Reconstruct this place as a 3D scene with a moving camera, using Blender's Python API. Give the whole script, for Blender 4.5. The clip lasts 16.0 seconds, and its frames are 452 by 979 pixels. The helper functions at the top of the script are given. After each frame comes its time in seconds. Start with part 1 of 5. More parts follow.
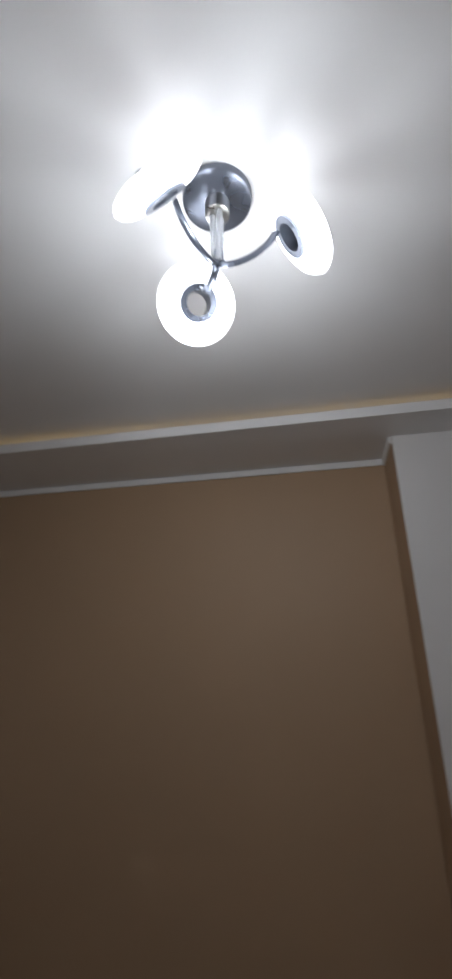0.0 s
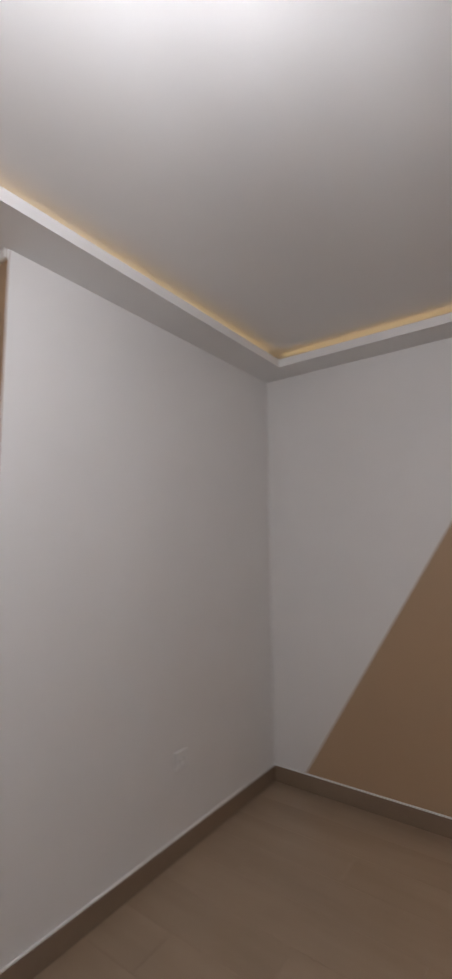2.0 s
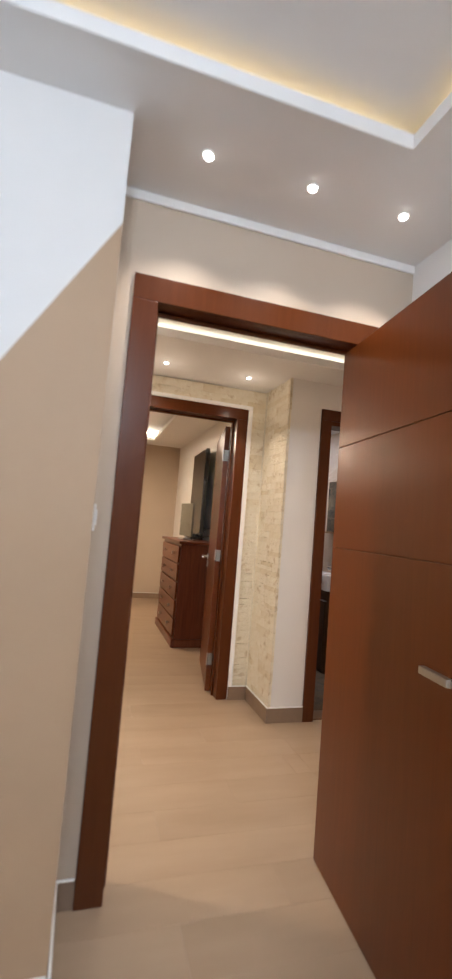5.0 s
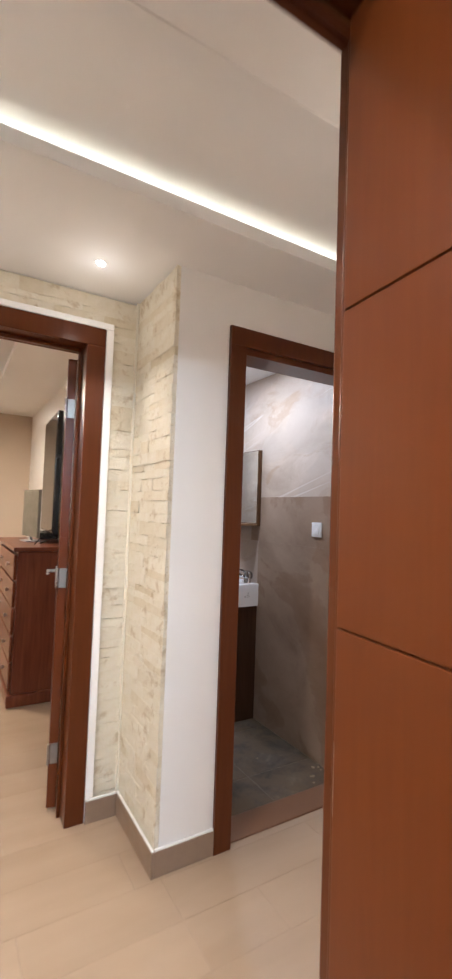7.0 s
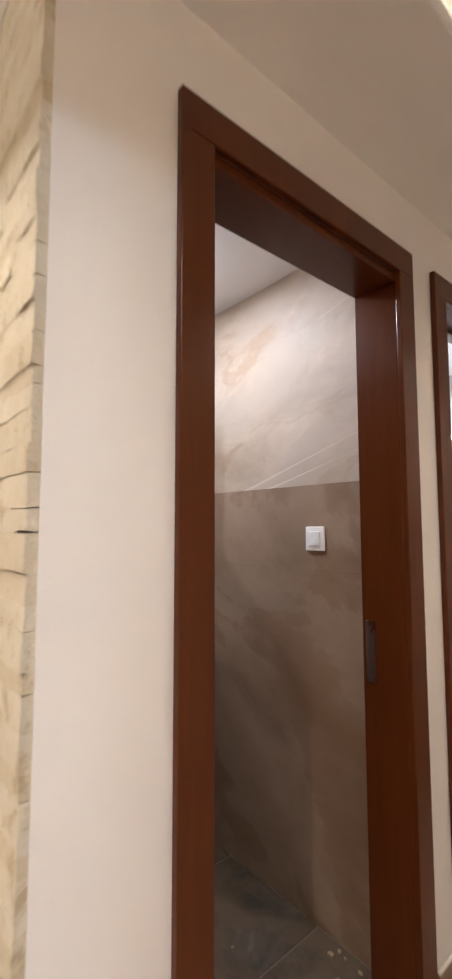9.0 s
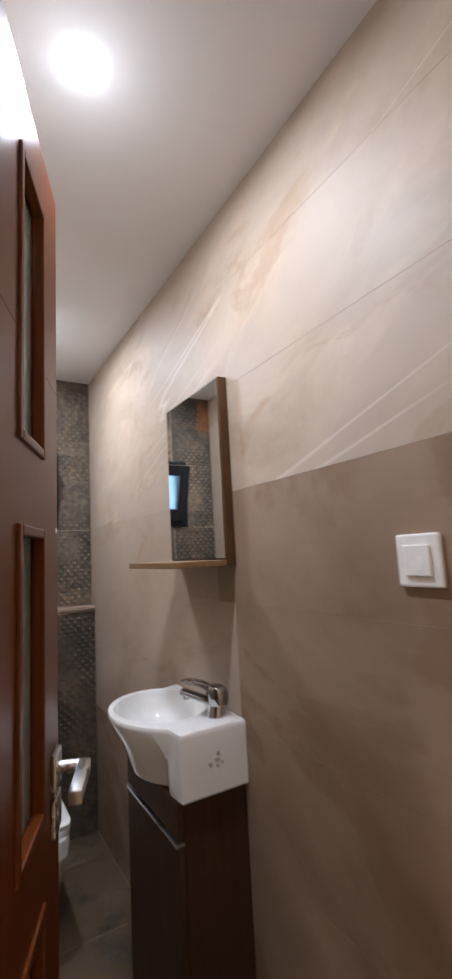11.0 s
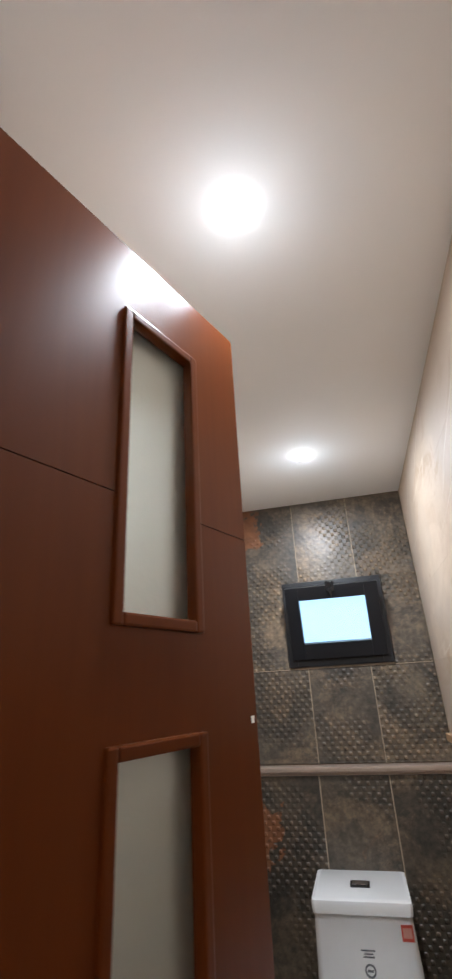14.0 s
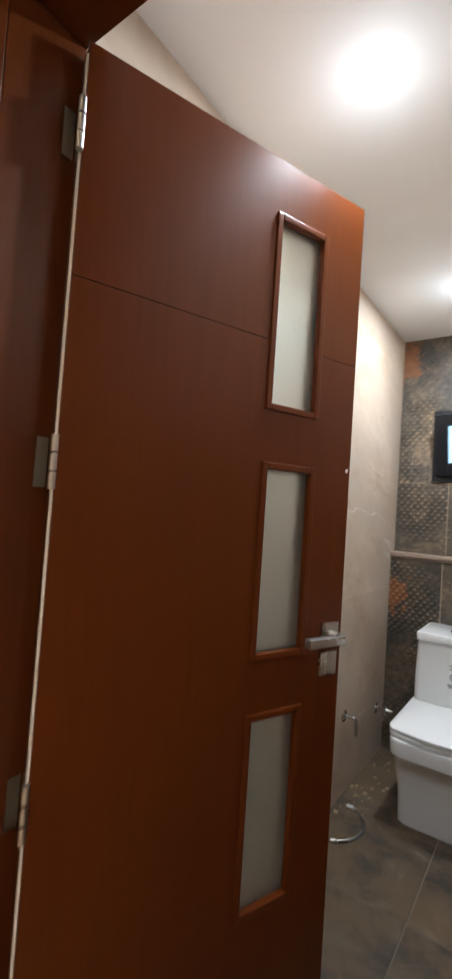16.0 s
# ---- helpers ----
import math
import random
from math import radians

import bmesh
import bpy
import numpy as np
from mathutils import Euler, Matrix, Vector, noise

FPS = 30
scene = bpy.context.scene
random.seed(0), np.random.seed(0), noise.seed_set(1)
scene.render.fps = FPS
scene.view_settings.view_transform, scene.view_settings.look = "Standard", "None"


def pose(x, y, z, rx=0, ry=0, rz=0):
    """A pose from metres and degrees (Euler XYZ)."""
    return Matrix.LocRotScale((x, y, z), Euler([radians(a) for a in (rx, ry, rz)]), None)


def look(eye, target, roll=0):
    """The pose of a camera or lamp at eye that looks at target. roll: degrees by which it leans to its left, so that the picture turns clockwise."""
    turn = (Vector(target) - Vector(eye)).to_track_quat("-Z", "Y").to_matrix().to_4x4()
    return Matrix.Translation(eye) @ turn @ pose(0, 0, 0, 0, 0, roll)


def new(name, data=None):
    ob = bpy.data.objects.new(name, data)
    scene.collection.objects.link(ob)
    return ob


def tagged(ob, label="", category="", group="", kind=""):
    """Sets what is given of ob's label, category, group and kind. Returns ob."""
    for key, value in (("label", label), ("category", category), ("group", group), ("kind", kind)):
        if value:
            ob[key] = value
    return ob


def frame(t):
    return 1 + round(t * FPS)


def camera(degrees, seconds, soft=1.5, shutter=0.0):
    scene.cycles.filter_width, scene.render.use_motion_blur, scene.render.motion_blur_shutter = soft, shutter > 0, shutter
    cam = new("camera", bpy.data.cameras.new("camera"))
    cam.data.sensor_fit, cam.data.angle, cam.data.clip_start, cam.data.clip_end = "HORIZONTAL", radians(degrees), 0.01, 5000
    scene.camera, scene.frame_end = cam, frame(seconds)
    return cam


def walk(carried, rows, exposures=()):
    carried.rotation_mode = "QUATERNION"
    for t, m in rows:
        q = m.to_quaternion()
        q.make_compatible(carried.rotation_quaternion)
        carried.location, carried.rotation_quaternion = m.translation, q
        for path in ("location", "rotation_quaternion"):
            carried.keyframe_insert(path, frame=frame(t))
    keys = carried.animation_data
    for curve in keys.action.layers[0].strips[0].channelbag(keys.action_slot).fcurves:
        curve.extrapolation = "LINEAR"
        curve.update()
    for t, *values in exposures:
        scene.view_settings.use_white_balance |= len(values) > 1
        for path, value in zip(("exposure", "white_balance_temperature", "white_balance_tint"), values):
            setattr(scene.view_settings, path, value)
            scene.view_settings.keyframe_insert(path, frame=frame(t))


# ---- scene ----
cam = camera(51.7, 16.0, 2.3, 0.5)
PATH = [
    (0, (0.599, -2.214, 1.441), (-1.223, -2.548, 2.195), -0.6),
    (0.5, (0.556, -2.381, 1.389), (-1.338, -2.177, 1.999), -2.0),
    (1, (0.413, -2.509, 1.344), (-1.399, -1.796, 1.799), -1.0),
    (1.5, (0.278, -2.608, 1.374), (-1.317, -1.453, 1.723), -1.6),
    (2, (0.096, -2.613, 1.424), (-1.074, -1.008, 1.659), -0.6),
    (2.5, (-0.045, -2.60, 1.325), (-0.735, -0.737, 1.551), -1.75),
    (3, (-0.204, -2.481, 1.265), (-0.513, -0.518, 1.486), -0.4),
    (3.5, (-0.23, -2.257, 1.314), (-0.298, -0.266, 1.486), -1.2),
    (4, (-0.178, -2.014, 1.269), (0.148, -0.055, 1.504), 0.6),
    (4.2, (-0.147, -1.903, 1.273), (0.233, 0.049, 1.482), 2.5),
    (4.5, (-0.133, -1.676, 1.291), (0.331, 0.26, 1.48), 2.2),
    (5, (-0.024, -1.358, 1.300), (0.545, 0.554, 1.449), 4.6),
    (5.2, (0.036, -1.221, 1.308), (0.63, 0.684, 1.447), 4.6),
    (7.3, (0.635, 0.078, 1.389), (1.684, 1.779, 1.480), 1.7),
    (7.5, (0.699, 0.16, 1.382), (1.752, 1.858, 1.473), 1.6),
    (8, (0.794, 0.39, 1.366), (1.907, 2.045, 1.518), 1.6),
    (8.2, (0.833, 0.521, 1.366), (2.05, 2.1, 1.52), 1.0),
    (10.3, (1.548, 1.315, 1.28), (2.857, 2.818, 1.446), -0.4),
    (10.5, (1.614, 1.37, 1.312), (2.818, 2.959, 1.473), -1.2),
    (11, (1.729, 1.495, 1.328), (2.74, 3.199, 1.596), -3.1),
    (11.5, (1.901, 1.627, 1.346), (2.487, 3.509, 1.685), -1.3),
    (12, (1.981, 1.802, 1.348), (2.438, 3.713, 1.722), -1.1),
    (12.5, (1.992, 1.944, 1.377), (2.376, 3.848, 1.853), -1.0),
    (13, (2.009, 1.969, 1.416), (2.152, 3.834, 2.124), -1.3),
    (13.5, (2.028, 1.835, 1.425), (1.867, 3.661, 2.225), -4.5),
    (14, (2.043, 1.683, 1.426), (1.615, 3.473, 2.209), -3.2),
    (14.5, (2.082, 1.514, 1.396), (1.58, 3.294, 2.158), -2.4),
    (15, (2.139, 1.362, 1.361), (1.46, 3.159, 1.919), 1.0),
    (15.5, (2.208, 1.304, 1.311), (1.284, 3.056, 1.591), 2.9),
    (16, (2.323, 1.289, 1.273), (1.158, 2.913, 1.354), 3.9),
]
EXPOSURES = [
    (0, -1.78, 6700, 16), (0.5, -1.88, 6700, 17), (1, -1.58, 6850, 18), (1.5, -0.95, 6750, 18), (2, -0.42, 6950, 20), (2.5, -0.05, 7300, 24), (3, 0.26, 7500, 25),
    (3.5, 0.66, 7700, 25), (4, 0.82, 7550, 22), (4.5, 0.92, 6450, 14), (5.2, 1.08, 5950, 11), (7.3, 1.62, 5150, 8), (8.2, 1.5, 5500, 10),
    (10.3, 1.55, 5900, 10), (11.5, 1.3, 5700, 7), (13, 1.2, 5700, 6), (14.5, 1.76, 5900, 4), (16, 1.92, 5800, 2)]
walk(cam, [(t, look(eye, target, roll)) for t, eye, target, roll in PATH], EXPOSURES)

# ---- light of the place, with added fill lamps ----
world = bpy.data.worlds.new("world")
scene.world = world
world.use_nodes = True
world.node_tree.nodes["Background"].inputs[0].default_value = (0.02, 0.022, 0.026, 1)
world.node_tree.nodes["Background"].inputs[1].default_value = 0.3


def lamp(name, kind, m, power, colour, size=0.1, size_y=None, spot=None, blend=0.6):
    data = bpy.data.lights.new(name, kind)
    data.energy, data.color = power, colour
    if kind == "AREA":
        data.size = size
        if size_y:
            data.shape, data.size_y = "RECTANGLE", size_y
        else:
            data.shape = "DISK"
    else:
        data.shadow_soft_size = size
    if kind == "SPOT":
        data.spot_size, data.spot_blend = radians(spot), blend
    ob = new(name, data)
    ob.matrix_world = m
    return ob


COOL, WARM, AMBER = (0.86, 0.93, 1.0), (1.0, 0.80, 0.58), (1.0, 0.80, 0.42)
LAMP_X, LAMP_Y = -0.214, -2.378
LAMP_ARMS = (331, 87.7, 208.6)
SPOTS_BED = [(0.25, 0.068), (0.628, 0.068), (1.005, 0.068)]
# The four hall spots at y 0.62 are unseen, added to light the hall.
SPOTS_HALL_AND_FILL = [(-0.19, 1.77), (0.41, 1.77), (1.015, 1.785), (-0.2, 0.62), (1.5, 0.62), (2.7, 0.62), (3.9, 0.62)]
HALL_FILL_Z = 2.19
SPOTS_WC = [(1.938, 2.33), (1.951, 3.509)]
for sx, sy in SPOTS_BED:
    lamp("spot_light", "SPOT", pose(sx, sy, 2.49), 22, (1.0, 0.88, 0.74), 0.017, spot=110, blend=0.8)
for sx, sy in SPOTS_HALL_AND_FILL:
    lamp("spot_light", "SPOT", pose(sx, sy, 2.36), 23 if sy > 1 else (82 if sx < 1 else 14), (1.0, 0.79, 0.57), 0.018, spot=(80 if sx > 1 else 120) if sy > 1 else 156, blend=0.8)
# Unseen point lamps below some spots, added to brighten the hall ceiling.
for sx, sy in SPOTS_HALL_AND_FILL[1:5]:
    lamp("spot_fill", "POINT", pose(sx, sy, HALL_FILL_Z), 0.28, (1.0, 0.79, 0.57), 0.0)
for sx, sy in SPOTS_WC:
    lamp("panel_light", "AREA", pose(sx, sy, 2.310), 3.8, (0.97, 0.965, 1.0), 0.06)
    # Unseen point lamp under each panel, added to lift the toilet ceiling.
    lamp("panel_fill", "POINT", pose(sx, sy, 2.17), 0.30, (0.95, 0.965, 1.0), 0.0)
# Unseen area lamps, added to fill the bathroom and the far bedroom.
lamp("bath_fill", "AREA", pose(3.2, 2.5, 2.2), 13, (0.92, 0.96, 1.0), 0.3)
lamp("far_room_fill", "AREA", pose(0.1, 4.4, 2.4), 27, (1.0, 0.74, 0.47), 0.5)
for ang in LAMP_ARMS:
    px, py = LAMP_X + 0.20 * math.cos(radians(ang)), LAMP_Y + 0.20 * math.sin(radians(ang))
    lamp("ring_light", "POINT", pose(px, py, 2.25), 12.5, (0.83, 0.93, 1.0), 0.05)
# cove strips: (centre, length, along x?) and power per metre
for cx, cy, cz, length, along_x, per_m, col in (
        (-0.21, -0.142, 2.566, 2.1, True, 0.045, AMBER), (-1.312, -2.4, 2.566, 4.3, False, 0.045, AMBER),
        (0.895, -2.4, 2.566, 4.3, False, 0.045, AMBER), (-0.21, -4.66, 2.566, 2.1, True, 0.045, AMBER),
        (1.3, 1.368, 2.425, 5.0, True, 0.14, (1.0, 0.90, 0.68))):
    lamp("cove_light", "AREA", pose(cx, cy, cz, 180), per_m * length, col,
         length if along_x else 0.012, 0.012 if along_x else length)


# ---- materials ----
def nodes_of(name):
    m = bpy.data.materials.new(name)
    m.use_nodes = True
    return m, m.node_tree, m.node_tree.nodes["Principled BSDF"]


def ramp(nt, src, stops):
    r = nt.nodes.new("ShaderNodeValToRGB")
    el = r.color_ramp.elements
    while len(el) < len(stops):
        el.new(0.5)
    for e, (p, c) in zip(el, stops):
        e.position, e.color = p, (*c, 1) if len(c) == 3 else c
    nt.links.new(src, r.inputs[0])
    return r.outputs[0]


def coords(nt, scale=(1, 1, 1), space="Object", rot=(0, 0, 0)):
    tc, mp = nt.nodes.new("ShaderNodeTexCoord"), nt.nodes.new("ShaderNodeMapping")
    mp.inputs["Scale"].default_value = scale
    mp.inputs["Rotation"].default_value = [radians(a) for a in rot]
    nt.links.new(tc.outputs[space], mp.inputs[0])
    return mp.outputs[0]


def noise_tex(nt, vec, scale, detail=4, rough=0.55, dist=0.0):
    n = nt.nodes.new("ShaderNodeTexNoise")
    n.inputs["Scale"].default_value, n.inputs["Detail"].default_value = scale, detail
    n.inputs["Roughness"].default_value, n.inputs["Distortion"].default_value = rough, dist
    nt.links.new(vec, n.inputs["Vector"])
    return n.outputs[0]


def mixc(nt, fac, a, b, mode="MIX"):
    m = nt.nodes.new("ShaderNodeMix")
    m.data_type, m.blend_type = "RGBA", mode
    for sock, v in ((m.inputs[0], fac), (m.inputs[6], a), (m.inputs[7], b)):
        if isinstance(v, (int, float)):
            sock.default_value = v
        elif isinstance(v, tuple):
            sock.default_value = (*v, 1)
        else:
            nt.links.new(v, sock)
    return m.outputs[2]


def maths(nt, op, a, b=0.0):
    m = nt.nodes.new("ShaderNodeMath")
    m.operation = op
    for sock, v in ((m.inputs[0], a), (m.inputs[1], b)):
        if isinstance(v, (int, float)):
            sock.default_value = v
        else:
            nt.links.new(v, sock)
    return m.outputs[0]


def bump(nt, bsdf, height, strength=0.2, dist=0.01):
    b = nt.nodes.new("ShaderNodeBump")
    b.inputs["Strength"].default_value, b.inputs["Distance"].default_value = strength, dist
    nt.links.new(height, b.inputs["Height"])
    nt.links.new(b.outputs[0], bsdf.inputs["Normal"])


def paint(name, colour, rough=0.6, vary=0.05):
    m, nt, b = nodes_of(name)
    v = coords(nt)
    big, fine = noise_tex(nt, v, 1.3, 3), noise_tex(nt, v, 160, 2)
    dark = tuple(c * (1 - vary) for c in colour)
    nt.links.new(ramp(nt, big, [(0.3, dark), (0.7, colour)]), b.inputs["Base Color"])
    b.inputs["Roughness"].default_value = rough
    bump(nt, b, fine, 0.08, 0.002)
    return m


def plain(name, colour, rough=0.4, metal=0.0, vary=0.07, **kw):
    m, nt, b = nodes_of(name)
    v = coords(nt)
    n = noise_tex(nt, v, 35, 3)
    nt.links.new(ramp(nt, n, [(0.3, tuple(c * (1 - vary) for c in colour)), (0.7, colour)]), b.inputs["Base Color"])
    nt.links.new(ramp(nt, noise_tex(nt, v, 12, 4), [(0.3, (rough * 0.8,) * 3), (0.7, (min(1, rough * 1.2),) * 3)]),
                 b.inputs["Roughness"])
    b.inputs["Metallic"].default_value = metal
    for key, value in kw.items():
        b.inputs[key.replace("_", " ").title()].default_value = value
    return m


def wood(name, dark, light, rough=0.32, axis=2, coat=0.3):
    m, nt, b = nodes_of(name)
    sc = [14, 14, 14]
    sc[axis] = 0.9
    v = coords(nt, tuple(sc))
    grain = noise_tex(nt, v, 3.0, 6, 0.6, 0.6)
    blot = noise_tex(nt, coords(nt), 1.7, 2)
    c = ramp(nt, grain, [(0.3, dark), (0.72, light)])
    c = mixc(nt, maths(nt, "MULTIPLY", blot, 0.5), c, tuple(0.75 * x for x in dark))
    nt.links.new(c, b.inputs["Base Color"])
    b.inputs["Roughness"].default_value = rough
    b.inputs["Coat Weight"].default_value = coat
    b.inputs["Coat Roughness"].default_value = 0.25
    b.inputs["Specular IOR Level"].default_value = 0.17
    bump(nt, b, grain, 0.05, 0.002)
    return m


def emit(name, colour, strength):
    m, nt, b = nodes_of(name)
    b.inputs["Base Color"].default_value = (*colour, 1)
    b.inputs["Emission Color"].default_value = (*colour, 1)
    b.inputs["Emission Strength"].default_value = strength
    return m


def plank_floor():
    m, nt, b = nodes_of("wood_look_tile")
    info = nt.nodes.new("ShaderNodeObjectInfo")
    shift = nt.nodes.new("ShaderNodeVectorMath")
    shift.operation = "ADD"
    comb = nt.nodes.new("ShaderNodeCombineXYZ")
    nt.links.new(maths(nt, "MULTIPLY", info.outputs["Random"], 37.0), comb.inputs[1])
    nt.links.new(coords(nt, (0.8, 4.2, 4.2)), shift.inputs[0])
    nt.links.new(comb.outputs[0], shift.inputs[1])
    g = noise_tex(nt, shift.outputs[0], 1.6, 4, 0.55, 0.0)
    c = ramp(nt, g, [(0.25, (0.285, 0.202, 0.136)), (0.5, (0.318, 0.230, 0.158)), (0.75, (0.348, 0.255, 0.178))])
    tone = ramp(nt, info.outputs["Random"], [(0.0, (0.96, 0.96, 0.96)), (1.0, (1.0, 1.0, 1.0))])
    nt.links.new(mixc(nt, 1.0, c, tone, "MULTIPLY"), b.inputs["Base Color"])
    b.inputs["Roughness"].default_value = 0.36
    bump(nt, b, noise_tex(nt, shift.outputs[0], 30, 4), 0.02, 0.002)
    return m


def beige_marble(name, low, mid, high, veined):
    """Cloudy beige stone-look tile; veined: thin pale slanting veins and rusty patches."""
    m, nt, b = nodes_of(name)
    info = nt.nodes.new("ShaderNodeObjectInfo")
    off = nt.nodes.new("ShaderNodeCombineXYZ")
    for k, f in ((0, 17.0), (1, 23.0)):
        nt.links.new(maths(nt, "MULTIPLY", info.outputs["Random"], f), off.inputs[k])

    # the veined slabs run on across their joints; the plain tiles differ one by one
    wall = nt.nodes.new("ShaderNodeSeparateXYZ")
    nt.links.new(nt.nodes.new("ShaderNodeNewGeometry").outputs["Position"], wall.inputs[0])
    flat = nt.nodes.new("ShaderNodeCombineXYZ")
    nt.links.new(wall.outputs[1], flat.inputs[0])
    nt.links.new(wall.outputs[2], flat.inputs[1])

    def running(scale, rot):
        mp = nt.nodes.new("ShaderNodeMapping")
        mp.vector_type = "TEXTURE"
        mp.inputs["Scale"].default_value = [1 / q for q in scale]
        mp.inputs["Rotation"].default_value = (0, 0, radians(rot))
        nt.links.new(flat.outputs[0], mp.inputs[0])
        return mp.outputs[0]

    def moved(src):
        v = nt.nodes.new("ShaderNodeVectorMath")
        v.operation = "ADD"
        nt.links.new(src, v.inputs[0])
        nt.links.new(off.outputs[0], v.inputs[1])
        return v.outputs[0]
    slant = running((1.0, 1.9, 1), -14) if veined else running((1.0, 1.4, 1), 20)
    cloud = noise_tex(nt, slant, 2.0, 6, 0.6, 0.7)
    c = ramp(nt, cloud, [(0.28, low), (0.5, mid), (0.74, high)])
    fine = noise_tex(nt, moved(coords(nt)), 14, 5, 0.65)
    c = mixc(nt, 0.16, c, ramp(nt, fine, [(0.3, low), (0.7, high)]))
    if veined:
        patch = noise_tex(nt, running((1.2, 2.6, 1), -14), 2.2, 5, 0.6, 1.0)
        rim = ramp(nt, patch, [(0.57, (0, 0, 0)), (0.65, (0.5,) * 3), (0.74, (0.2,) * 3)])
        c = mixc(nt, rim, c, (0.33, 0.21, 0.115))
        pale = noise_tex(nt, running((1.0, 1.6, 1), -14), 1.6, 3, 0.5, 0.4)
        c = mixc(nt, ramp(nt, pale, [(0.49, (0, 0, 0)), (0.52, (0.45,) * 3), (0.66, (0.65,) * 3)]), c, (0.42, 0.345, 0.275))
    else:
        patch = noise_tex(nt, running((0.9, 1.2, 1), 24), 1.7, 6, 0.55, 0.3)
        c = mixc(nt, ramp(nt, patch, [(0.54, (0, 0, 0)), (0.565, (0.4,) * 3), (0.66, (0.8,) * 3)]), c, (0.19, 0.105, 0.052))
    if name.startswith("veined"):
        vein = noise_tex(nt, running((0.16, 2.3, 1), -17), 1.5, 2, 0.45, 0.0)
        line = maths(nt, "MINIMUM", *(maths(nt, "ABSOLUTE", maths(nt, "SUBTRACT", vein, q)) for q in (0.52, 0.43)))
        mask = ramp(nt, noise_tex(nt, running((0.5, 1.0, 1), -16), 2.0, 2), [(0.49, (0, 0, 0)), (0.57, (1, 1, 1))])
        fac = mixc(nt, 1.0, ramp(nt, line, [(0.0, (0.5,) * 3), (0.0024, (0, 0, 0))]), mask, "MULTIPLY")
        c = mixc(nt, fac, c, (0.74, 0.69, 0.61))
    tone = ramp(nt, info.outputs["Random"], [(0.0, (0.98, 0.978, 0.975)), (1.0, (1.01, 1.01, 1.01))])
    nt.links.new(mixc(nt, 1.0, c, tone, "MULTIPLY"), b.inputs["Base Color"])
    nt.links.new(ramp(nt, cloud, [(0.3, (0.52,) * 3), (0.7, (0.66,) * 3)]), b.inputs["Roughness"])
    bump(nt, b, fine, 0.06, 0.003)
    return m


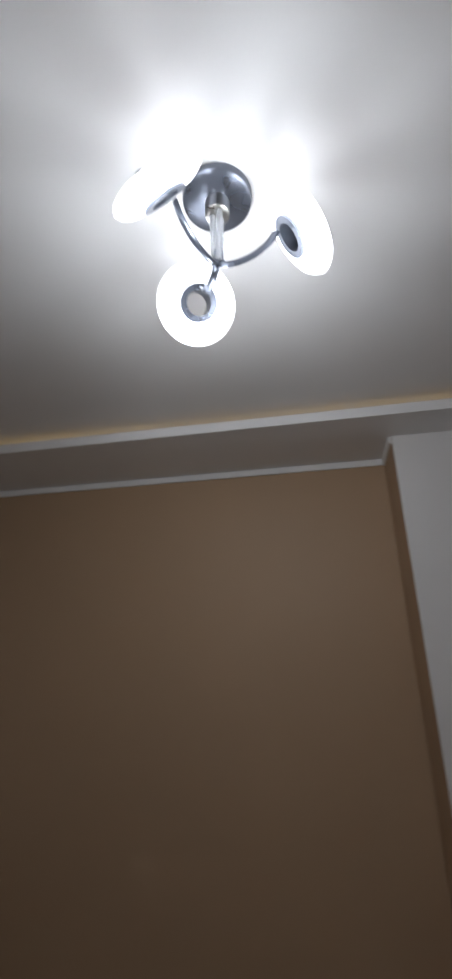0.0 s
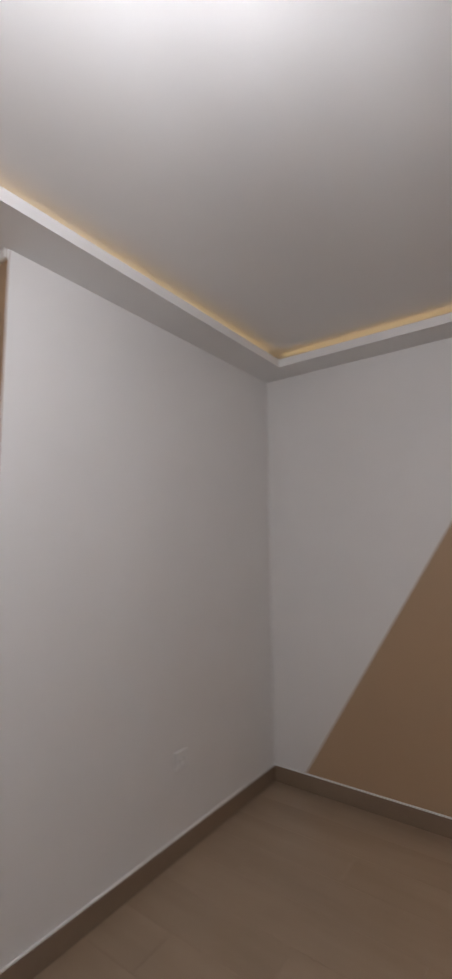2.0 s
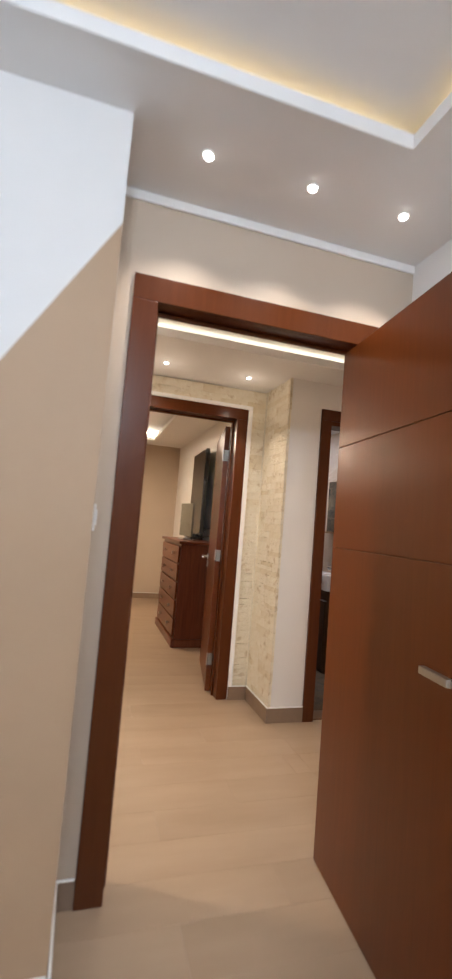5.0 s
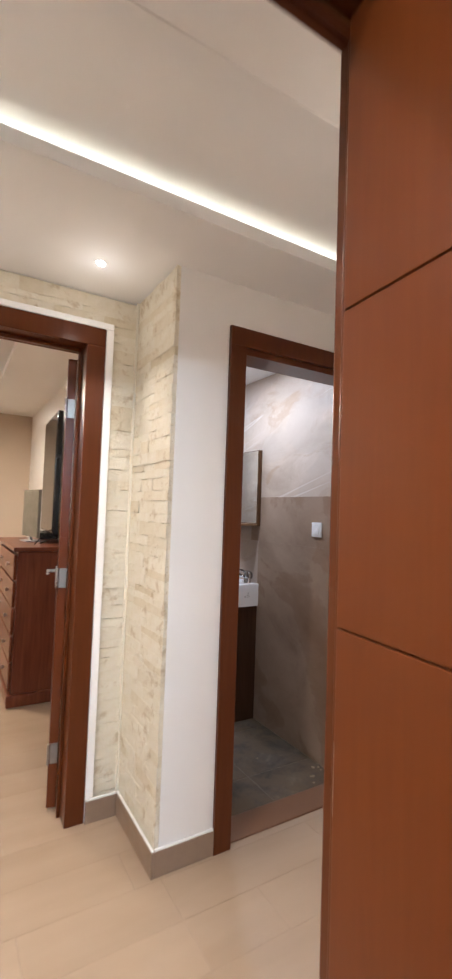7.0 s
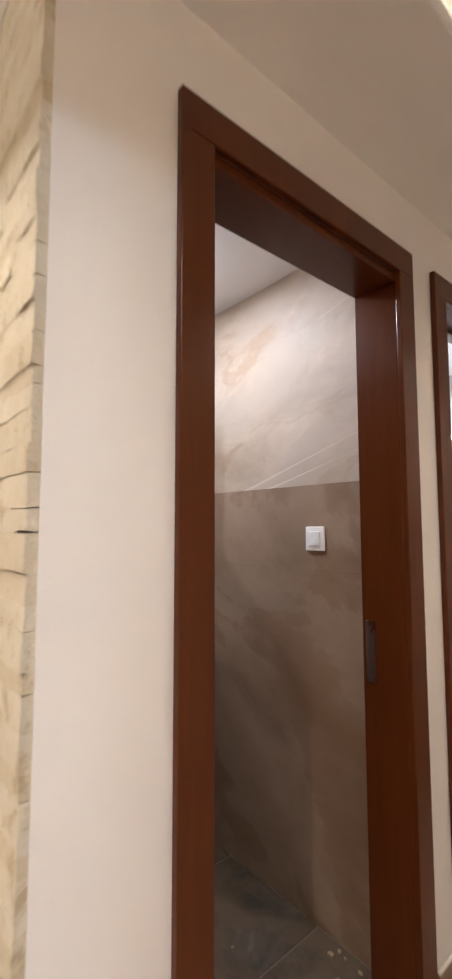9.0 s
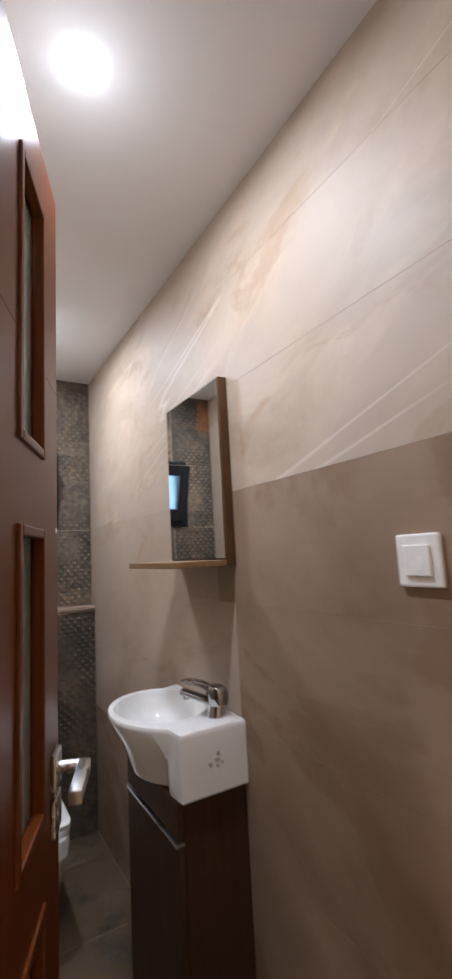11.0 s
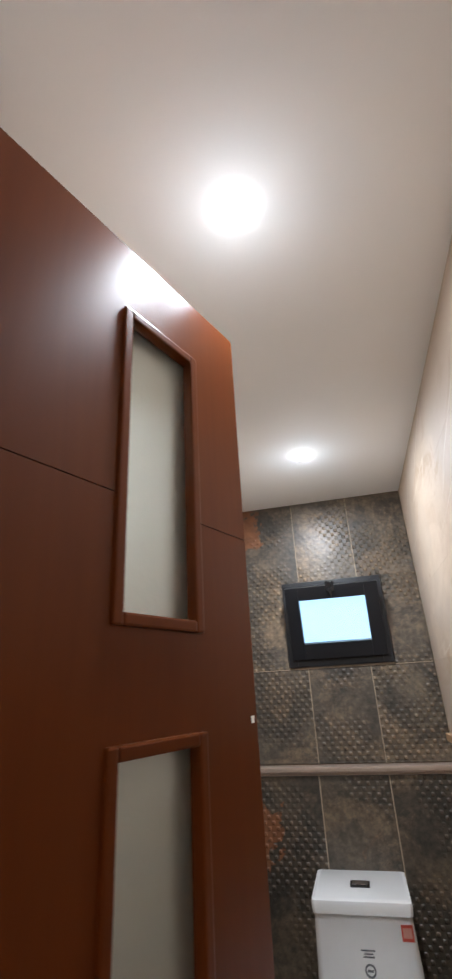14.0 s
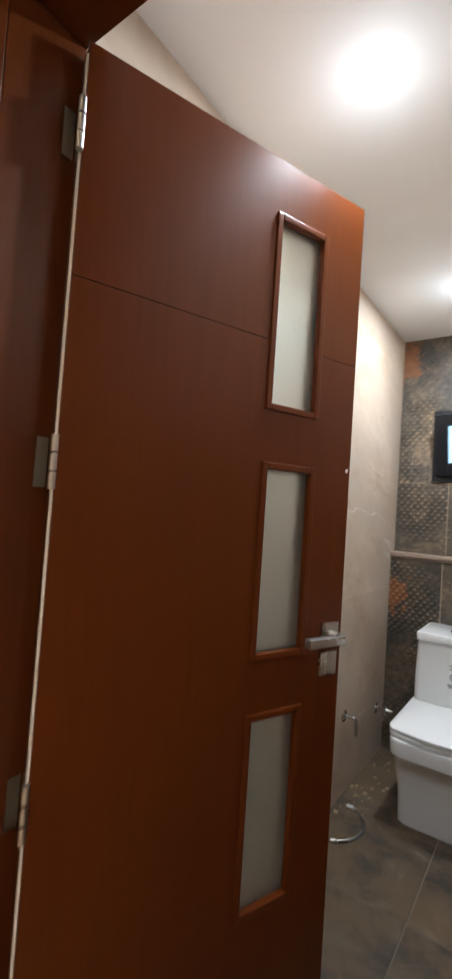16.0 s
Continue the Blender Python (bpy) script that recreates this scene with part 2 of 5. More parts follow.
def dark_relief(name, k=1.0):
    m, nt, b = nodes_of(name)
    v = coords(nt)
    info = nt.nodes.new("ShaderNodeObjectInfo")
    sh = nt.nodes.new("ShaderNodeVectorMath")
    sh.operation = "ADD"
    comb = nt.nodes.new("ShaderNodeCombineXYZ")
    nt.links.new(maths(nt, "MULTIPLY", info.outputs["Random"], 31.0), comb.inputs[1])
    nt.links.new(v, sh.inputs[0])
    nt.links.new(comb.outputs[0], sh.inputs[1])
    cloud = noise_tex(nt, sh.outputs[0], 5.0, 6, 0.65, 0.6)
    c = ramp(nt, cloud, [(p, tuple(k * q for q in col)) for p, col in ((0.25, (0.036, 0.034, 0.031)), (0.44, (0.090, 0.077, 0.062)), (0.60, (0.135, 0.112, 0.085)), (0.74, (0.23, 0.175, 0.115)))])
    rust = noise_tex(nt, sh.outputs[0], 4.0, 4, 0.6, 1.2)
    c = mixc(nt, ramp(nt, rust, [(0.68, (0, 0, 0)), (0.76, (0.5,) * 3)]), c, (0.24, 0.115, 0.05))
    place = nt.nodes.new("ShaderNodeSeparateXYZ")
    nt.links.new(nt.nodes.new("ShaderNodeNewGeometry").outputs["Position"], place.inputs[0])
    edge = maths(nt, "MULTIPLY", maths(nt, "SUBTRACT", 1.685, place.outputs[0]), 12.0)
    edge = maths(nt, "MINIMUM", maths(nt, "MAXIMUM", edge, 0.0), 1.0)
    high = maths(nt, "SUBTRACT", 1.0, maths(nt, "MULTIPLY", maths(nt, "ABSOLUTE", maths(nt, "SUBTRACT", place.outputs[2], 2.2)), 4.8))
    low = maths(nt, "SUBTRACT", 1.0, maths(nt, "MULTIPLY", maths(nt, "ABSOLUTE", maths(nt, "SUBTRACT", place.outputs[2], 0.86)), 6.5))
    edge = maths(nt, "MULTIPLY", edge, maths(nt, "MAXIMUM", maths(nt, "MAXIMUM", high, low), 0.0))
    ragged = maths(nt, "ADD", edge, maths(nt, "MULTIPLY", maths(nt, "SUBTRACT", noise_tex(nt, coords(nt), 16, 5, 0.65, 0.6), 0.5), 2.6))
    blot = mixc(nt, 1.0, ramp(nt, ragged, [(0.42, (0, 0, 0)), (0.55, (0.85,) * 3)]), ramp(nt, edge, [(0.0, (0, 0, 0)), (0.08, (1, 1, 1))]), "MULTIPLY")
    grit = ramp(nt, noise_tex(nt, sh.outputs[0], 34, 5, 0.7), [(0.3, (0.5, 0.5, 0.5)), (0.52, (1, 1, 1)), (0.75, (1.7, 1.62, 1.5))])
    c = mixc(nt, 1.0, c, grit, "MULTIPLY")
    tan = noise_tex(nt, sh.outputs[0], 3.6, 7, 0.75, 0.5)
    c = mixc(nt, ramp(nt, tan, [(0.49, (0, 0, 0)), (0.57, (0.72,) * 3)]), c, mixc(nt, 1.0, grit, tuple(k * q for q in (0.215, 0.160, 0.108)), "MULTIPLY"))
    # raised lozenges in a slanting lattice, worn flat in places
    sep = nt.nodes.new("ShaderNodeSeparateXYZ")
    nt.links.new(v, sep.inputs[0])
    ax = maths(nt, "MULTIPLY", sep.outputs[0], 2 * math.pi / 0.037)
    ay = maths(nt, "MULTIPLY", sep.outputs[1], 2 * math.pi / 0.040)
    wave = maths(nt, "MULTIPLY", maths(nt, "COSINE", ax), maths(nt, "COSINE", ay))
    stud = ramp(nt, wave, [(0.12, (0, 0, 0)), (0.80, (1, 1, 1))])
    where = ramp(nt, noise_tex(nt, sh.outputs[0], 2.2, 2), [(0.46, (0.05,) * 3), (0.58, (1, 1, 1))])
    relief = mixc(nt, 1.0, stud, where, "MULTIPLY")
    # Relief shading also put into the colour: studs lightened, hollows darkened.
    lit = mixc(nt, maths(nt, "MULTIPLY", where, 0.8), c, mixc(nt, 1.0, c, mixc(nt, stud, (0.74, 0.72, 0.69), (1.5, 1.42, 1.3)), "MULTIPLY"))
    tone = ramp(nt, info.outputs["Random"], [(0.0, (0.78, 0.78, 0.78)), (1.0, (1.25, 1.22, 1.16))])
    lit = mixc(nt, 1.0, lit, tone, "MULTIPLY")
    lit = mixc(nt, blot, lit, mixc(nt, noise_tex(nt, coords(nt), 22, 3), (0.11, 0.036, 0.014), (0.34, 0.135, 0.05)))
    nt.links.new(lit, b.inputs["Base Color"])
    b.inputs["Roughness"].default_value = 0.38
    bump(nt, b, relief, 0.9, 0.006)
    return m


def slate():
    m, nt, b = nodes_of("slate_floor_tile")
    info = nt.nodes.new("ShaderNodeObjectInfo")
    sh = nt.nodes.new("ShaderNodeVectorMath")
    sh.operation = "ADD"
    comb = nt.nodes.new("ShaderNodeCombineXYZ")
    nt.links.new(maths(nt, "MULTIPLY", info.outputs["Random"], 31.0), comb.inputs[0])
    nt.links.new(coords(nt), sh.inputs[0])
    nt.links.new(comb.outputs[0], sh.inputs[1])
    n = noise_tex(nt, sh.outputs[0], 6, 7, 0.65, 0.5)
    c = ramp(nt, n, [(0.28, (0.018, 0.013, 0.008)), (0.47, (0.052, 0.037, 0.023)), (0.6, (0.10, 0.073, 0.046)), (0.75, (0.22, 0.165, 0.10))])
    dirt = noise_tex(nt, nt.nodes.new("ShaderNodeNewGeometry").outputs["Position"], 4.5, 6, 0.65, 0.3)
    c = mixc(nt, ramp(nt, dirt, [(0.42, (0, 0, 0)), (0.55, (0.8,) * 3)]), c, (0.105, 0.066, 0.031))
    nt.links.new(c, b.inputs["Base Color"])
    b.inputs["Roughness"].default_value = 0.7
    bump(nt, b, n, 0.35, 0.006)
    return m


def stone_mat():
    m, nt, b = nodes_of("split_limestone")
    info = nt.nodes.new("ShaderNodeObjectInfo")
    v = coords(nt)
    n = noise_tex(nt, v, 16, 6, 0.7, 0.1)
    c = ramp(nt, n, [(0.25, (0.62, 0.52, 0.36)), (0.40, (0.79, 0.72, 0.57)), (0.75, (0.87, 0.82, 0.71))])
    tone = ramp(nt, info.outputs["Random"], [(0.0, (0.90, 0.85, 0.74)), (0.25, (0.99, 0.98, 0.96)), (1.0, (1.03, 1.03, 1.02))])
    world_v = nt.nodes.new("ShaderNodeNewGeometry").outputs["Position"]
    spots = ramp(nt, noise_tex(nt, world_v, 13, 5, 0.7, 0.2), [(0.56, (0, 0, 0)), (0.66, (0.6,) * 3)])
    c = mixc(nt, spots, c, (0.50, 0.37, 0.20))
    nt.links.new(mixc(nt, 1.0, c, tone, "MULTIPLY"), b.inputs["Base Color"])
    b.inputs["Roughness"].default_value = 0.85
    bump(nt, b, noise_tex(nt, v, 26, 7, 0.8), 1.0, 0.016)
    return m


WHITE = paint("white_wall_paint", (0.80, 0.78, 0.76))
CEIL = paint("ceiling_paint", (0.82, 0.81, 0.80), 0.7, 0.03)
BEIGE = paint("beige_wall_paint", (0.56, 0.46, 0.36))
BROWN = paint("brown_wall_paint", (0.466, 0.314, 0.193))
PLASTER = paint("white_trim_paint", (0.86, 0.85, 0.83), 0.5, 0.03)
SKIRT = plain("taupe_ceramic_skirting", (0.255, 0.178, 0.122), 0.35)
DOORWOOD = wood("red_brown_door_wood", (0.106, 0.024, 0.0036), (0.128, 0.031, 0.005), 0.34, 2, 0.14)
CASEWOOD = wood("red_brown_casing_wood", (0.085, 0.021, 0.0045), (0.106, 0.028, 0.006), 0.28, 2, 0.16)
DRESSWOOD = wood("dark_red_dresser_wood", (0.09, 0.022, 0.009), (0.17, 0.05, 0.02), 0.28)
DARKOAK = wood("brown_mirror_board", (0.075, 0.036, 0.015), (0.13, 0.066, 0.028), 0.45, 2, 0.0)
OAK = wood("oak_shelf_wood", (0.20, 0.115, 0.055), (0.33, 0.205, 0.105), 0.45, 1, 0.0)
WENGE = wood("dark_brown_cabinet_wood", (0.042, 0.020, 0.009), (0.072, 0.036, 0.017), 0.6, 2, 0.0)
TAUPEGLOSS = plain("taupe_gloss_lacquer", (0.30, 0.225, 0.185), 0.2)
CERAMIC = plain("white_sanitary_ceramic", (0.83, 0.83, 0.82), 0.09, 0.0, 0.012, coat_weight=0.5)
CHROME = plain("polished_chrome", (0.75, 0.75, 0.76), 0.08, 1.0)
DARKCHROME = plain("dark_mirror_chrome", (0.42, 0.41, 0.41), 0.06, 1.0)
STEEL = plain("brushed_steel", (0.58, 0.57, 0.55), 0.3, 1.0)
DARKMETAL = plain("dark_polished_metal", (0.15, 0.165, 0.20), 0.3, 0.75)
BLACKALU = plain("black_aluminium", (0.012, 0.013, 0.016), 0.35, 0.2)
BLACK = plain("black_plastic", (0.012, 0.012, 0.013), 0.25)
WHITEPL = plain("white_plastic", (0.86, 0.85, 0.83), 0.25)
GREYPL = plain("grey_plastic", (0.33, 0.33, 0.34), 0.4)
MONITOR = plain("grey_olive_plastic", (0.13, 0.12, 0.095), 0.4)
HINGE = plain("dull_hinge_steel", (0.33, 0.31, 0.28), 0.42, 1.0)
INK = plain("grey_print_ink", (0.16, 0.16, 0.17), 0.6)
SMUDGE = plain("faint_grey_print", (0.42, 0.40, 0.39), 0.6)
REDINK = plain("red_sticker", (0.55, 0.08, 0.05), 0.5)
GROUT = paint("pale_grout", (0.50, 0.40, 0.30), 0.9, 0.1)
GROUTDARK = paint("tan_grout", (0.42, 0.33, 0.235), 0.9, 0.2)
GROUTFLOOR = paint("floor_grout", (0.35, 0.27, 0.20), 0.9, 0.1)
MORTAR = paint("cream_mortar", (0.74, 0.68, 0.55), 0.9, 0.12)
RUSTMARBLE = paint("brown_marble", (0.20, 0.103, 0.056), 0.3, 0.35)
TAUPESTONE = plain("taupe_stone_trim", (0.31, 0.232, 0.178), 0.35)
GREYTILE = plain("light_grey_tile", (0.46, 0.45, 0.44), 0.35)
PLANK, RELIEF, SLATE, STONE = plank_floor(), dark_relief("dark_relief_tile"), slate(), stone_mat()
# Darker copy of the relief tile: shade below the ledge put into its colour.
RELIEF_SHADED = dark_relief("shaded_relief_tile", 0.6)
MARBLE = beige_marble("veined_beige_tile", (0.345, 0.255, 0.178), (0.48, 0.38, 0.288), (0.58, 0.48, 0.385), True)
TAUPE = beige_marble("plain_taupe_tile", (0.20, 0.130, 0.080), (0.295, 0.204, 0.136), (0.36, 0.26, 0.182), False)
WARMBEIGE = beige_marble("warm_beige_tile", (0.345, 0.258, 0.185), (0.435, 0.338, 0.253), (0.50, 0.405, 0.315), True)
MIRROR = plain("mirror_silver", (0.86, 0.88, 0.88), 0.01, 1.0)
FROST, _nt, _b = nodes_of("frosted_glass")
_b.inputs["Base Color"].default_value = (0.76, 0.82, 0.79, 1)
_b.inputs["Roughness"].default_value = 0.45
_b.inputs["Transmission Weight"].default_value = 0.82
bump(_nt, _b, noise_tex(_nt, coords(_nt), 90, 3), 0.15, 0.003)
CRYSTAL, _nt, _b = nodes_of("cut_crystal")
_b.inputs["Base Color"].default_value = (0.85, 0.87, 0.9, 1)
_b.inputs["Roughness"].default_value, _b.inputs["Transmission Weight"].default_value = 0.08, 0.7
bump(_nt, _b, noise_tex(_nt, coords(_nt), 120, 2), 0.8, 0.004)
LEDWHITE = emit("lit_white_acrylic", (0.87, 0.94, 1.0), 14.0)
SPOTGLOW = emit("lit_spot_lens", (1.0, 0.93, 0.82), 14.0)
WCGLOW = emit("lit_round_panel", (1.0, 0.97, 0.93), 12.0)
COVEGLOW = emit("lit_amber_strip", (1.0, 0.66, 0.22), 1.1)
COVEGLOW2 = emit("lit_warm_strip", (1.0, 0.82, 0.5), 0.9)
BATHGLOW = emit("lit_mirror_lamp", (0.88, 0.95, 1.0), 12.0)
SKYGLOW = emit("evening_sky", (0.42, 0.66, 0.92), 0.72)
PANE, _nt, _b = nodes_of("frosted_window_pane")
_b.inputs["Base Color"].default_value = (0.92, 0.96, 0.99, 1)
_b.inputs["Roughness"].default_value, _b.inputs["Transmission Weight"].default_value = 0.25, 0.95


# ---- helpers of the build ----
def box(bm, x0, x1, y0, y1, z0, z1, bevel=0.0, mat=0):
    r = bmesh.ops.create_cube(bm, size=1.0, matrix=Matrix.LocRotScale(
        ((x0 + x1) / 2, (y0 + y1) / 2, (z0 + z1) / 2), None, (x1 - x0, y1 - y0, z1 - z0)))
    vs = r["verts"]
    faces = {f for v in vs for f in v.link_faces}
    for f in faces:
        f.material_index = mat
    if bevel:
        es = {e for v in vs for e in v.link_edges}
        bmesh.ops.bevel(bm, geom=list(es), offset=bevel, segments=2, affect="EDGES", profile=0.6)
    return bm


def bx(*a, **k):
    return box(bmesh.new(), *a, **k)


def cyl(bm, p0, p1, r0, r1=None, seg=24):
    p0, p1 = Vector(p0), Vector(p1)
    d = p1 - p0
    m = Matrix.Translation((p0 + p1) / 2) @ d.to_track_quat("Z", "Y").to_matrix().to_4x4()
    bmesh.ops.create_cone(bm, cap_ends=True, segments=seg, radius1=r0, radius2=r0 if r1 is None else r1, depth=d.length, matrix=m)
    return bm


def lathe(bm, profile, m=Matrix(), seg=32):
    """A turned body about z from (radius, height) pairs."""
    rings = []
    for r, z in profile:
        rings.append([bm.verts.new(m @ Vector((max(r, 1e-4) * math.cos(2 * math.pi * k / seg), max(r, 1e-4) * math.sin(2 * math.pi * k / seg), z))) for k in range(seg)])
    for a, b in zip(rings, rings[1:]):
        for k in range(seg):
            bm.faces.new((a[k], a[(k + 1) % seg], b[(k + 1) % seg], b[k]))
    return bm


def tube(bm, pts, radius, seg=10, wide=None):
    """A swept tube along points; wide: another half-width across, for flat bars."""
    pts = [Vector(p) for p in pts]
    rings, side = [], None
    for i, p in enumerate(pts):
        d = (pts[min(i + 1, len(pts) - 1)] - pts[max(i - 1, 0)]).normalized()
        if side is None:
            side = d.cross(Vector((0, 0, 1)) if abs(d.z) < 0.9 else Vector((1, 0, 0))).normalized()
        side = (side - d * side.dot(d)).normalized()
        up = d.cross(side)
        rings.append([bm.verts.new(p + side * (wide or radius) * math.cos(2 * math.pi * k / seg) + up * radius * math.sin(2 * math.pi * k / seg)) for k in range(seg)])
    for a, b in zip(rings, rings[1:]):
        for k in range(seg):
            bm.faces.new((a[k], a[(k + 1) % seg], b[(k + 1) % seg], b[k]))
    bm.faces.new(rings[0][::-1])
    bm.faces.new(rings[-1])
    return bm


def loft(bm, rings, cap=True):
    vr = [[bm.verts.new(p) for p in ring] for ring in rings]
    n = len(vr[0])
    for a, b in zip(vr, vr[1:]):
        for k in range(n):
            bm.faces.new((a[k], a[(k + 1) % n], b[(k + 1) % n], b[k]))
    if cap:
        bm.faces.new(vr[0][::-1])
        bm.faces.new(vr[-1])
    return bm


def curve_pts(ctrl, n=24):
    """A smooth run through control points (Catmull-Rom)."""
    P = [Vector(c) for c in ctrl]
    P = [2 * P[0] - P[1]] + P + [2 * P[-1] - P[-2]]
    out = []
    for i in range(1, len(P) - 2):
        for k in range(n // (len(P) - 3) + 1):
            u = k / (n // (len(P) - 3) + 1)
            a, b, c, d = P[i - 1:i + 3]
            out.append(0.5 * ((2 * b) + (c - a) * u + (2 * a - 5 * b + 4 * c - d) * u * u + (3 * b - a - 3 * c + d) * u ** 3))
    return out + [P[-2]]


def rrect(x0, x1, y0, y1, z, r, n=5):
    """A rounded rectangle as a ring of points."""
    out = []
    for cx, cy, a0 in ((x1 - r, y1 - r, 0), (x0 + r, y1 - r, 90), (x0 + r, y0 + r, 180), (x1 - r, y0 + r, 270)):
        for k in range(n + 1):
            a = radians(a0 + 90 * k / n)
            out.append(Vector((cx + r * math.cos(a), cy + r * math.sin(a), z)))
    return out


def finish(name, bm, mats, smooth=False):
    bmesh.ops.recalc_face_normals(bm, faces=bm.faces)
    me = bpy.data.meshes.new(name)
    bm.to_mesh(me)
    bm.free()
    for m in mats if isinstance(mats, (list, tuple)) else [mats]:
        me.materials.append(m)
    if smooth:
        me.polygons.foreach_set("use_smooth", [True] * len(me.polygons))
        me.set_sharp_from_angle(angle=radians(40))
    return me


def part(name, bm, mats, parent, label="", smooth=False):
    ob = new(name, finish(name, bm, mats, smooth))
    ob.parent = parent
    return tagged(ob, label)


def thing(name, m, label, category, group="", kind=""):
    ob = new(name)
    ob.empty_display_size = 0.05
    ob.matrix_world = m
    return tagged(ob, label, category, group, kind)


def solid(name, bm, mats, label, category, kind="structure", smooth=False):
    return tagged(new(name, finish(name, bm, mats, smooth)), label, category, "", kind)


# ---- structure ----
BZ, BC, HZ, HC, WZ = 2.50, 2.592, 2.37, 2.455, 2.328   # soffits and ceilings
RX = 1.262                                            # bedroom's wall beside the open door
# bedroom walls
bm = bmesh.new()
box(bm, -1.85, -1.465, -1.795, -0.0, 0, 2.75)
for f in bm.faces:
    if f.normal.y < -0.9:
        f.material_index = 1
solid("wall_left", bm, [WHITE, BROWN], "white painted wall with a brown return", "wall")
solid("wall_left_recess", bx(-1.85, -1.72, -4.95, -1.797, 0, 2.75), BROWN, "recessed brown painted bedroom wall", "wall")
# wall painted in two colours along a slanting line
bm = bmesh.new()
a, b_, c, d = (bm.verts.new(v) for v in ((-1.85, 0, 0), (0, 0, 0), (0, 0, 2.75), (-1.85, 0, 2.75)))
e1, e2 = bm.verts.new((-1.307, 0, 0)), bm.verts.new((0, 0, 2.155))
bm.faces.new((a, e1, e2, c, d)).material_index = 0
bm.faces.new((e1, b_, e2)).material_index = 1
DY_B = 0.425
a2, b2, c2, d2 = (bm.verts.new(v) for v in ((-1.85, DY_B, 0), (0, DY_B, 0), (0, DY_B, 2.75), (-1.85, DY_B, 2.75)))
bm.faces.new((b_, b2, c2, c, e2)).material_index = 2
for q in ((a2, d2, c2, b2), (a, d, d2, a2), (d, c, c2, d2), (a, a2, b2, b_, e1)):
    bm.faces.new(q)
solid("wall_two_tone", bm, [WHITE, BROWN, BEIGE], "wall painted white and brown along a slanting line", "wall")
D1L, D1R, D1T, DY0, DY1 = 0.160, 1.016, 2.09, 0.331, 0.425
bm = bmesh.new()
box(bm, 0.0, D1L - 0.03, DY0, DY1, 0, 2.75)
box(bm, D1R + 0.03, 4.3, DY0, DY1, 0, 2.75)
box(bm, D1L - 0.03, D1R + 0.03, DY0, DY1, D1T + 0.03, 2.75)
solid("wall_door", bm, BEIGE, "beige painted wall around the bedroom door", "wall")
solid("wall_right", bx(RX, RX + 0.12, -4.95, DY0, 0, 2.75), WHITE, "white painted bedroom wall beside the open door", "wall")
solid("wall_back", bx(-1.72, RX, -4.95, -4.83, 0, 2.75), WHITE, "white painted bedroom back wall", "wall")


def tray_ceiling(x0, x1, y0, y1, ix0, ix1, iy0, iy1, zs, zc, name):
    """A dropped border with an upstanding lip round a raised field."""
    bm = bmesh.new()
    th = 0.016
    box(bm, x0, ix0, y0, y1, zs, zs + th)
    box(bm, ix1, x1, y0, y1, zs, zs + th)
    box(bm, ix0, ix1, y0, iy0, zs, zs + th)
    box(bm, ix0, ix1, iy1, y1, zs, zs + th)
    lip = 0.045
    for p in ((ix0 - 0.014, ix0 + 0.004, iy0 - 0.014, iy1 + 0.014), (ix1 - 0.004, ix1 + 0.014, iy0 - 0.014, iy1 + 0.014)):
        box(bm, *p, zs - 0.002, zs + lip)
    for p in ((ix0 + 0.004, ix1 - 0.004, iy0 - 0.014, iy0 + 0.004), (ix0 + 0.004, ix1 - 0.004, iy1 - 0.004, iy1 + 0.014)):
        box(bm, *p, zs - 0.002, zs + lip)
    w = 0.13
    box(bm, x0, x1, y0, y1, zc, zc + 0.1)
    for p in ((ix0 - w - 0.02, ix0 - w, iy0 - w, iy1 + w), (ix1 + w, ix1 + w + 0.02, iy0 - w, iy1 + w),
              (ix0 - w, ix1 + w, iy0 - w - 0.02, iy0 - w), (ix0 - w, ix1 + w, iy1 + w, iy1 + w + 0.02)):
        box(bm, *p, zs + th, zc)
    solid(name, bm, CEIL, "white tray ceiling with a lit cove", "ceiling")


tray_ceiling(-1.84, RX + 0.06, -4.9, DY0 + 0.05, -1.256, 0.838, -4.6, -0.196, BZ, BC, "ceiling_bedroom")
tray_ceiling(-1.3, 4.3, DY1 - 0.05, 2.2, -0.6, 3.7, 0.80, 1.312, HZ, HC, "ceiling_hall")


def led_strip(x0, x1, y0, y1, z, m):
    solid("trim_led_strip", bx(x0, x1, y0, y1, z, z + 0.006), m, "lit LED strip lying in the ceiling cove", "light strip")


zl = BZ + 0.017
led_strip(-1.25, 0.83, -0.15, -0.135, zl, COVEGLOW)
led_strip(-1.32, -1.305, -4.5, -0.2, zl, COVEGLOW)
led_strip(0.888, 0.903, -4.5, -0.2, zl, COVEGLOW)
led_strip(-0.6, 3.7, 1.36, 1.375, HZ + 0.017, COVEGLOW2)

